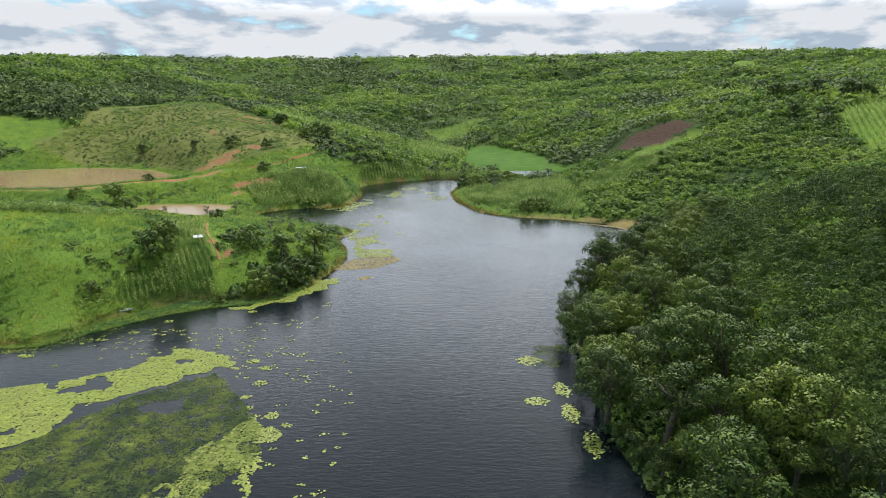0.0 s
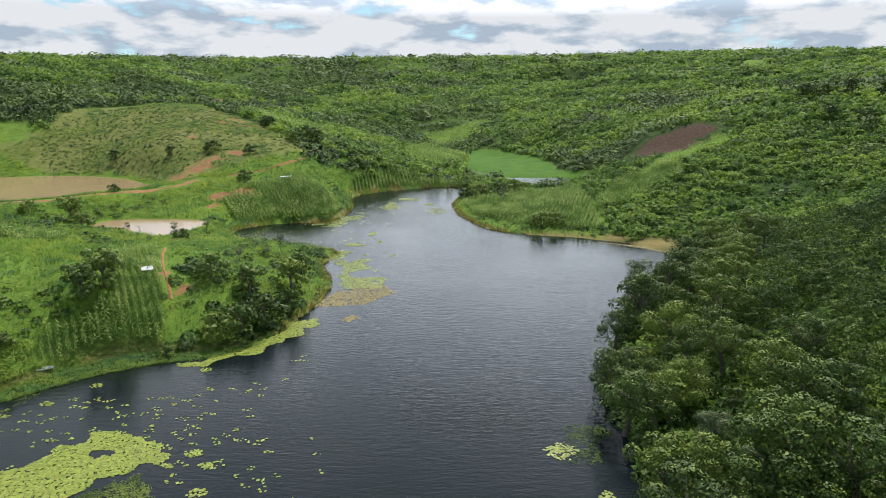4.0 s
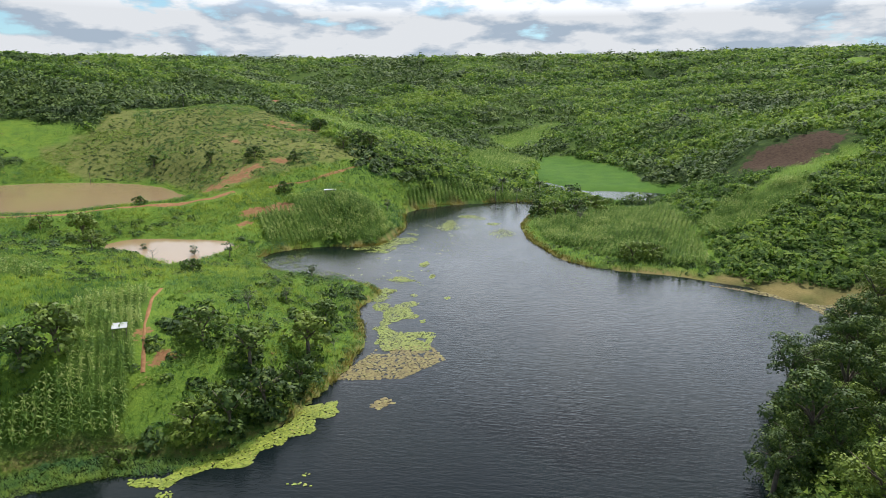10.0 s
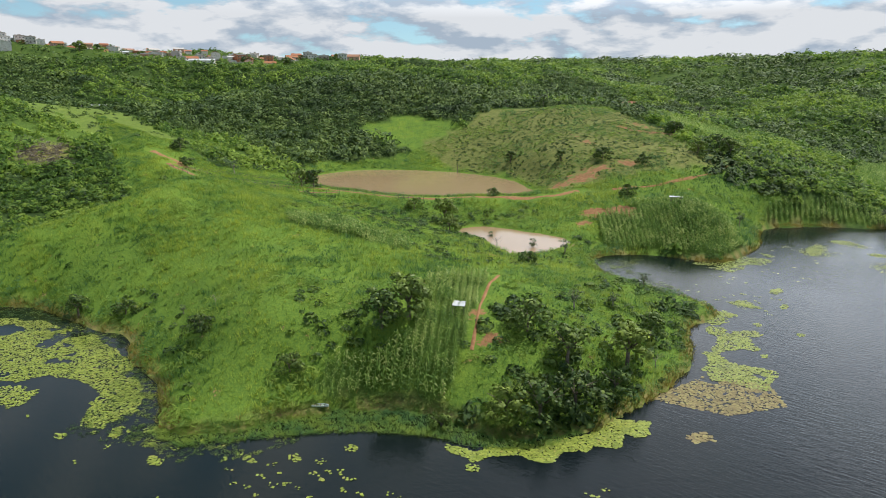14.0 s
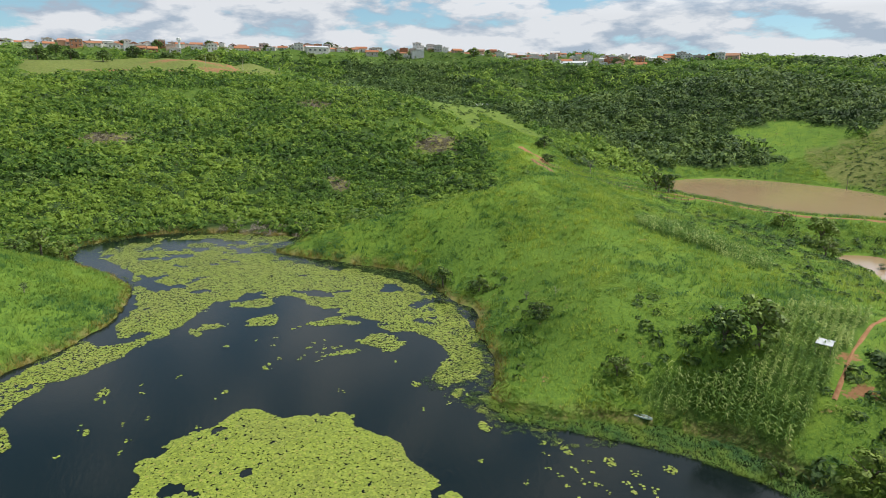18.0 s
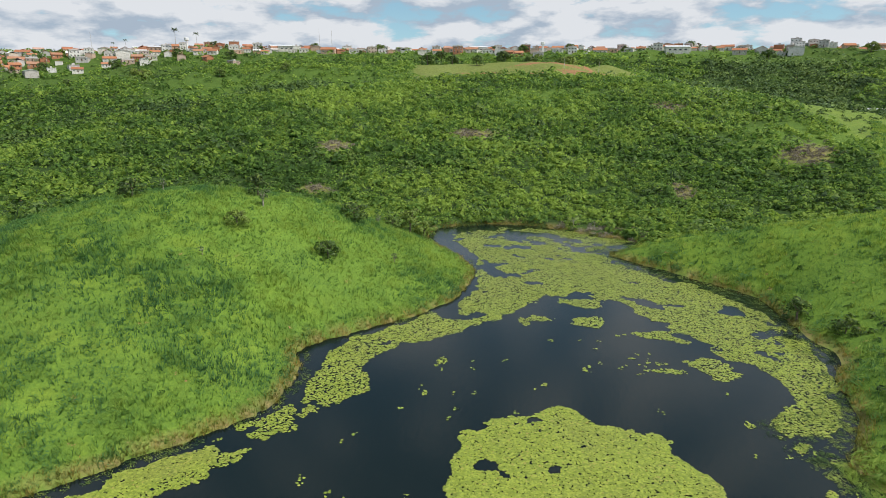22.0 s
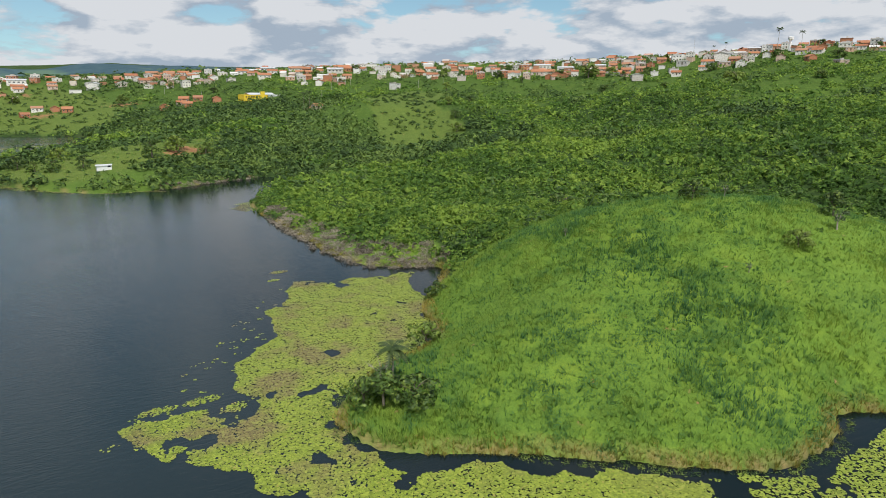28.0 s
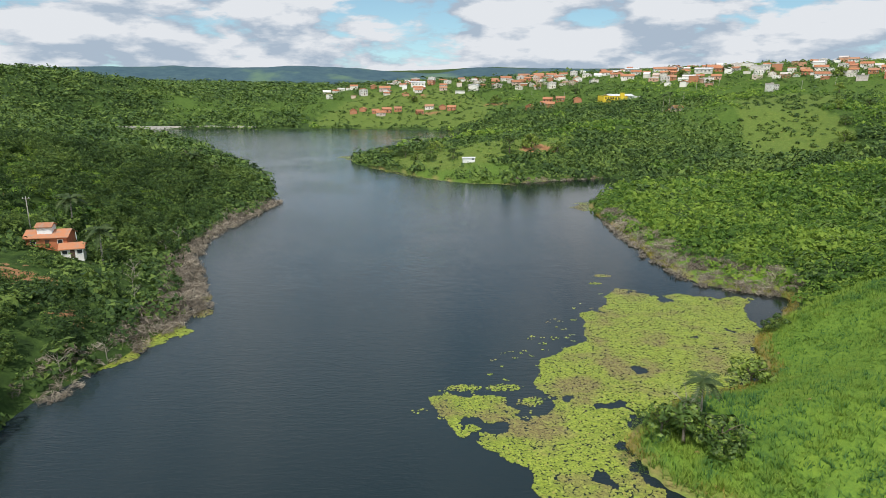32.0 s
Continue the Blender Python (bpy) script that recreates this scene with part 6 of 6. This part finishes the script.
# heading from, to, near and far edge, houses
QUARTERS = [(44, 62, 830, 960, 44), (60, 80, 870, 950, 42), (78, 100, 850, 930, 50), (98, 122, 850, 940, 58), (120, 132, 830, 940, 34), (130, 146, 860, 990, 42), (145, 160, 890, 1050, 38), (158, 172, 960, 1120, 38),
            (172, 186, 1000, 1120, 22), (174, 186, 860, 905, 10), (163, 170, 810, 850, 6)]
spots, used = [], set()
for a0, a1, r0, r1, n in QUARTERS:
    for _ in range(n * 8):
        if n == 0:
            break
        a, r = rng.uniform(a0, a1), rng.uniform(r0, r1)
        x, y = -r * math.sin(math.radians(a)), r * math.cos(math.radians(a))
        if any((x - p) ** 2 + (y - q) ** 2 < 13.5 ** 2 for p, q in spots) or (x + 245) ** 2 + (y + 797) ** 2 < 40 ** 2:
            continue
        spots.append((x, y))
        n -= 1
        k = int(rng.choice(7, p=(0.20, 0.12, 0.10, 0.06, 0.23, 0.21, 0.08) if a < 128 else (0.26, 0.17, 0.24, 0.08, 0.11, 0.08, 0.06)))
        if r < 910 and a > 160:
            k = min(k, 2)
        m = stand(x, y, a + rng.choice((0, 0, 0, 90)) + rng.normal(0, 8), rng.uniform(0.9, 1.2), -0.6)
        if k in used:
            copy_thing(kinds[k], m)
        else:
            used.add(k)
            kinds[k].matrix_basis = m

# the crowd of roofs farther back, too many to count
walls_v, walls_f, roofs_v, roofs_f, n, k = [], [], [], [], 0, 0
for a0, a1, r0, r1, count in ((46, 80, 880, 1000, 210), (78, 124, 860, 1000, 300), (120, 160, 870, 1060, 230), (156, 188, 960, 1180, 90)):
    for _ in range(count):
        a, r = math.radians(rng.uniform(a0, a1)), rng.uniform(r0, r1)
        x, y = -r * math.sin(a), r * math.cos(a)
        if any((x - p) ** 2 + (y - q) ** 2 < 10.5 ** 2 for p, q in spots):
            continue
        spots.append((x, y))
        l, w, h = rng.uniform(8, 14), rng.uniform(7, 10), rng.choice((2.8, 3.0, 3.2, 5.6))
        turn, z = a + rng.choice((0, math.pi / 2)) + rng.normal(0, 0.15), float(ground_z(x, y))
        spin = np.array(((math.cos(turn), math.sin(turn), 0), (-math.sin(turn), math.cos(turn), 0), (0, 0, 1)))
        v, f = box(-l / 2, l / 2, -w / 2, w / 2, -3, h)
        walls_v.append(v @ spin + (x, y, z)), walls_f.append(f + n)
        n += len(v)
        v, f = gable(l, w, h + 0.05, w * rng.choice((0.06, 0.22, 0.24)), 0.4)
        roofs_v.append(v @ spin + (x, y, z)), roofs_f.append(f + k)
        k += len(v)
CROWD_WALL, CROWD_ROOF = Mat("far_walls", 0.9, 0.1), Mat("far_roofs", 0.9, 0.1)
CROWD_WALL.color(CROWD_WALL.ramp(CROWD_WALL.island(), (0.0, (0.45, 0.18, 0.10)), (0.22, (0.55, 0.32, 0.21)), (0.34, (0.68, 0.63, 0.56)), (1.0, (0.82, 0.80, 0.77))))
CROWD_ROOF.color(CROWD_ROOF.ramp(CROWD_ROOF.island(), (0.0, (0.36, 0.14, 0.08)), (0.55, (0.48, 0.22, 0.13)), (0.7, (0.58, 0.55, 0.52)), (1.0, (0.75, 0.74, 0.72))))
tagged(new("town_houses", mesh_of("town_houses", np.concatenate(walls_v), np.concatenate(walls_f), CROWD_WALL.m)), "crowded low brick and plaster houses along the ridge", "houses", kind="stuff")
tagged(new("town_roofs", mesh_of("town_roofs", np.concatenate(roofs_v), np.concatenate(roofs_f), CROWD_ROOF.m)), "clay tile and pale roofs crowded along the ridge", "roofs", kind="stuff")

# school with yellow walls
school = tagged(new("school"), "bright yellow building with a long pale roof", "building")
solid("wall", fuse(box(-24, 8, -7, 7, -3, 4.5), box(-2, 3, -8, -6, -3, 8)), YELLOW, school, "bright yellow wall")
solid("roof", gable(34, 14, 4.6, 2.0, 0.4), SHEET_ROOF, school)
solid("annex", box(9, 34, -6, 6, -3, 4.0), WHITE, school)
for i in range(8):
    solid("window", box(-22 + 3.4 * i, -20.2 + 3.4 * i, -7.06, -7.0, 1.2, 2.6), GLASS, school)
school.matrix_basis = stand(-245, -780, 195, 1.0, -0.5)

# white barn on the southern headland
barn = hall("barn", 9.5, 4.5, 2.8, WHITE, "long white barn on the green headland", "", 1)
barn.matrix_basis = stand(-39, -383, 5, 0.75, -0.3)
# white house on the grass hill, its neighbours
for i, (x, y, turn, k) in enumerate(((-396, -716, 30, 5), (-366, -826, 20, 4), (-249, -606, 10, 0), (-258, -640, 10, 2), (-514, 237, 60, 6), (-176, 458, 20, 2), (-584, -644, 40, 2), (-600, -632, 30, 2), (-719, -384, 60, 2), (-692, -339, 60, 4),
                                     (462, 756, 20, 4), (-867, 1306, 10, 4), (-838, 1330, 30, 0), (-380, 1560, 10, 0), (-336, 1575, 20, 4), (-215, 1595, 0, 2), (-156, 1605, 15, 0), (-930, 1245, 10, 1))):
    copy_thing(kinds[k], stand(x, y, turn, 1.0 if k != 0 else 0.9, -0.6))

# house by the lake
house = tagged(new("lake_house"), "orange house with clay tile roofs above the shore", "house")
RUST = plain("orange_plaster", (0.50, 0.17, 0.08), 0.9, 0.15, 1.2)
solid("wall", gabled_wall(9.5, 6, -2.0, 2.9, 1.3), RUST, house, "orange plastered wall")
solid("roof", gable(9.5, 6, 3.0, 1.3, 0.6), TILE_ROOF, house)
solid("loft", box(-2.2, 1.2, -2.0, 1.0, 3.0, 5.4), WHITE, house, "white upper room")
v, f = gable(3.4, 3.2, 5.45, 0.7, 0.35)
solid("loft_roof", (v + np.array((-0.5, -0.5, 0)), f), TILE_ROOF, house)
solid("porch", fuse(box(2.0, 4.4, 3.0, 5.0, -1.5, 0.1), box(2.0, 2.15, 4.8, 5.0, 0.1, 2.4), box(4.25, 4.4, 4.8, 5.0, 0.1, 2.4)), WHITE, house, "white porch")
openings(house, 9.5, 6, 0, 1)
house.matrix_basis = stand(83, -166, 190, 1.0, -0.5)
store = tile_house(5, 4, 2.6, PLASTER, "small pale outhouse with a tile roof", "")
store.matrix_basis = stand(76, -163, 200, 1.0, -0.3)
# dam at the foot of the lake
dam = tagged(new("dam_wall"), "long low pale dam wall at the lake's end", "dam")
length = 180.0
solid("wall", box(-length / 2, length / 2, -1.5, 1.5, -2.0, 3.2), CONCRETE, dam)
for x in (34, 66):
    solid("spillway", box(x - 8, x + 8, 1.5, 3.0, -2.0, 3.6), WHITE, dam, "white spillway block")
dam.matrix_basis = pose(284, -793, 0, 0, 0, 183)

# ---------------- small things ----------------
shed = tagged(new("shed"), "small open shed with a white sheet roof in the corn", "shed")
solid("roof", (lambda g: (g[0] @ np.array(((1, 0, 0.0), (0, 1, 0.16), (0, 0, 1))) , g[1]))(box(-1.6, 1.6, -1.3, 1.3, 2.2, 2.28)), SHEET_ROOF, shed, "white metal sheet roof")
for x in (-1.4, 1.4):
    for y in (-1.1, 1.1):
        solid("post", box(x - 0.06, x + 0.06, y - 0.06, y + 0.06, -0.4, 2.2 + 0.16 * y), POST, shed)
shed.matrix_basis = stand(-64, 90.5, 25, 0.75, 0.0)
hut = tagged(new("shelter"), "low dark shelter with a sheet roof on the corn hill", "shed")
solid("roof", box(-2.2, 2.2, -1.3, 1.3, 2.3, 2.4), SHEET_ROOF, hut)
solid("wall", box(-2.0, 2.0, -1.1, 1.1, -0.5, 2.3), POST, hut)
hut.matrix_basis = stand(-66, 224, 20, 1.0, 0.0)


def make_boat():
    ob = tagged(new("rowing_boat"), "small pale rowing boat pulled up on the bank", "boat")
    n, rings = 11, []
    for i in range(n):
        t = i / (n - 1)
        w = 0.62 * math.sin(math.pi * min(1.0, 0.16 + t * 0.62)) ** 0.7 if t < 0.98 else 0.06
        w = w * (1 - max(0, t - 0.6) ** 2 * 5.2)
        w = max(w, 0.05)
        x, lift = 3.6 * (t - 0.5), 0.22 * t * t
        rings.append([(x, -w, 0.48 + lift), (x, -w * 0.8, 0.12 + lift), (x, 0, lift * 0.7), (x, w * 0.8, 0.12 + lift), (x, w, 0.48 + lift),
                      (x, w - 0.05, 0.48 + lift), (x, w * 0.72, 0.16 + lift), (x, 0, 0.06 + lift * 0.7), (x, -w * 0.72, 0.16 + lift), (x, -w + 0.05, 0.48 + lift)])
    v = np.array([c for r in rings for c in r])
    f = [(i * 10 + k, i * 10 + (k + 1) % 10, (i + 1) * 10 + (k + 1) % 10, (i + 1) * 10 + k) for i in range(n - 1) for k in range(10)]
    solid("hull", (v, f + [(0, 1, 2, 7), (2, 3, 4, 7)]), HULL, ob)
    for x in (-1.0, 0.1, 1.0):
        solid("bench", box(x - 0.13, x + 0.13, -0.5, 0.5, 0.4, 0.44), POST, ob)
    return ob


boat = make_boat()
boat.matrix_basis = pose(-70.2, 61.3, float(ground_z(-70.2, 61.3)) + 0.05, 0, 4, 35) @ Matrix.Scale(0.75, 4)
# power poles and masts
pole = tagged(new("power_pole"), "slim pale power pole", "power pole")
v, f = tube([(0, 0, -1), (0, 0, 9)], [0.16, 0.11], 8)
solid("pole", (v, f), CONCRETE, pole)
solid("crossbar", box(-0.9, 0.9, -0.06, 0.06, 8.3, 8.45), POST, pole)
for x in (-0.75, 0, 0.75):
    solid("insulator", box(x - 0.05, x + 0.05, -0.05, 0.05, 8.45, 8.7), WHITE, pole)
POLES = [(94, -176), (-370, -790), (-330, -760), (-300, -720), (-600, 50), (-590, 80), (-610, 20), (-420, -700), (-450, -690), (-190, -830), (-160, -900), (-680, -560), (-700, -480)]
pole.matrix_basis = stand(*POLES[0], 20)
for x, y in POLES[1:]:
    copy_thing(pole, stand(x, y, rng.uniform(0, 180), 1.1))
tower = tagged(new("water_tower"), "white water tower above the roofs", "water tower")
v, f = tube([(0, 0, -1), (0, 0, 12)], [1.6, 1.4], 12)
solid("shaft", (v, f), WHITE, tower)
v, f = tube([(0, 0, 12), (0, 0, 12.6), (0, 0, 15.6), (0, 0, 16.4)], [1.4, 3.0, 3.0, 0.2], 14)
solid("tank", (v, f), WHITE, tower)
tower.matrix_basis = stand(-768, -436, 0, 1.0)
copy_thing(tower, stand(-880, 0, 0, 0.9))
mast = tagged(new("radio_mast"), "thin lattice radio mast in the town", "mast")
for k in range(3):
    a = 2 * math.pi * k / 3
    solid("leg", tube([(0.6 * math.cos(a), 0.6 * math.sin(a), -1), (0.12 * math.cos(a), 0.12 * math.sin(a), 30)], [0.09, 0.06], 4), CONCRETE, mast)
for z in range(2, 30, 2):
    q = 0.6 - 0.48 * z / 30
    solid("brace", box(-q, q, -0.04, 0.04, z - 0.04, z + 0.04), CONCRETE, mast)
mast.matrix_basis = stand(-840, -290, 0, 1.0)
copy_thing(mast, stand(-846, -275, 30, 0.9))
copy_thing(mast, stand(-760, -560, 30, 0.9))
# fence along the road over the dam
fence = tagged(new("fence"), "rough timber fence beside the red dirt road", "fence")
line = road_line[(road_line[:, 0] > -250) & (road_line[:, 0] < -150)][::2]
for i, (x, y) in enumerate(line):
    z = float(ground_z(x + 2.5, y - 2.2))
    solid("post", box(x + 2.44, x + 2.56, y - 2.26, y - 2.14, z - 0.3, z + 1.3), POST, fence)
    if i:
        p, q = line[i - 1]
        zz = float(ground_z(p + 2.5, q - 2.2))
        for h in (0.5, 1.05):
            solid("rail", tube([(p + 2.5, q - 2.2, zz + h), (x + 2.5, y - 2.2, z + h)], [0.04, 0.04], 4), POST, fence)
# a lone post in the pond's edge
posts = tagged(new("post"), "bare weathered post at the pond", "post")
solid("stake", tube([(0, 0, -0.5), (0.05, 0, 5.5)], [0.14, 0.08], 6), POST, posts)
posts.matrix_basis = stand(-190, 266, 0)
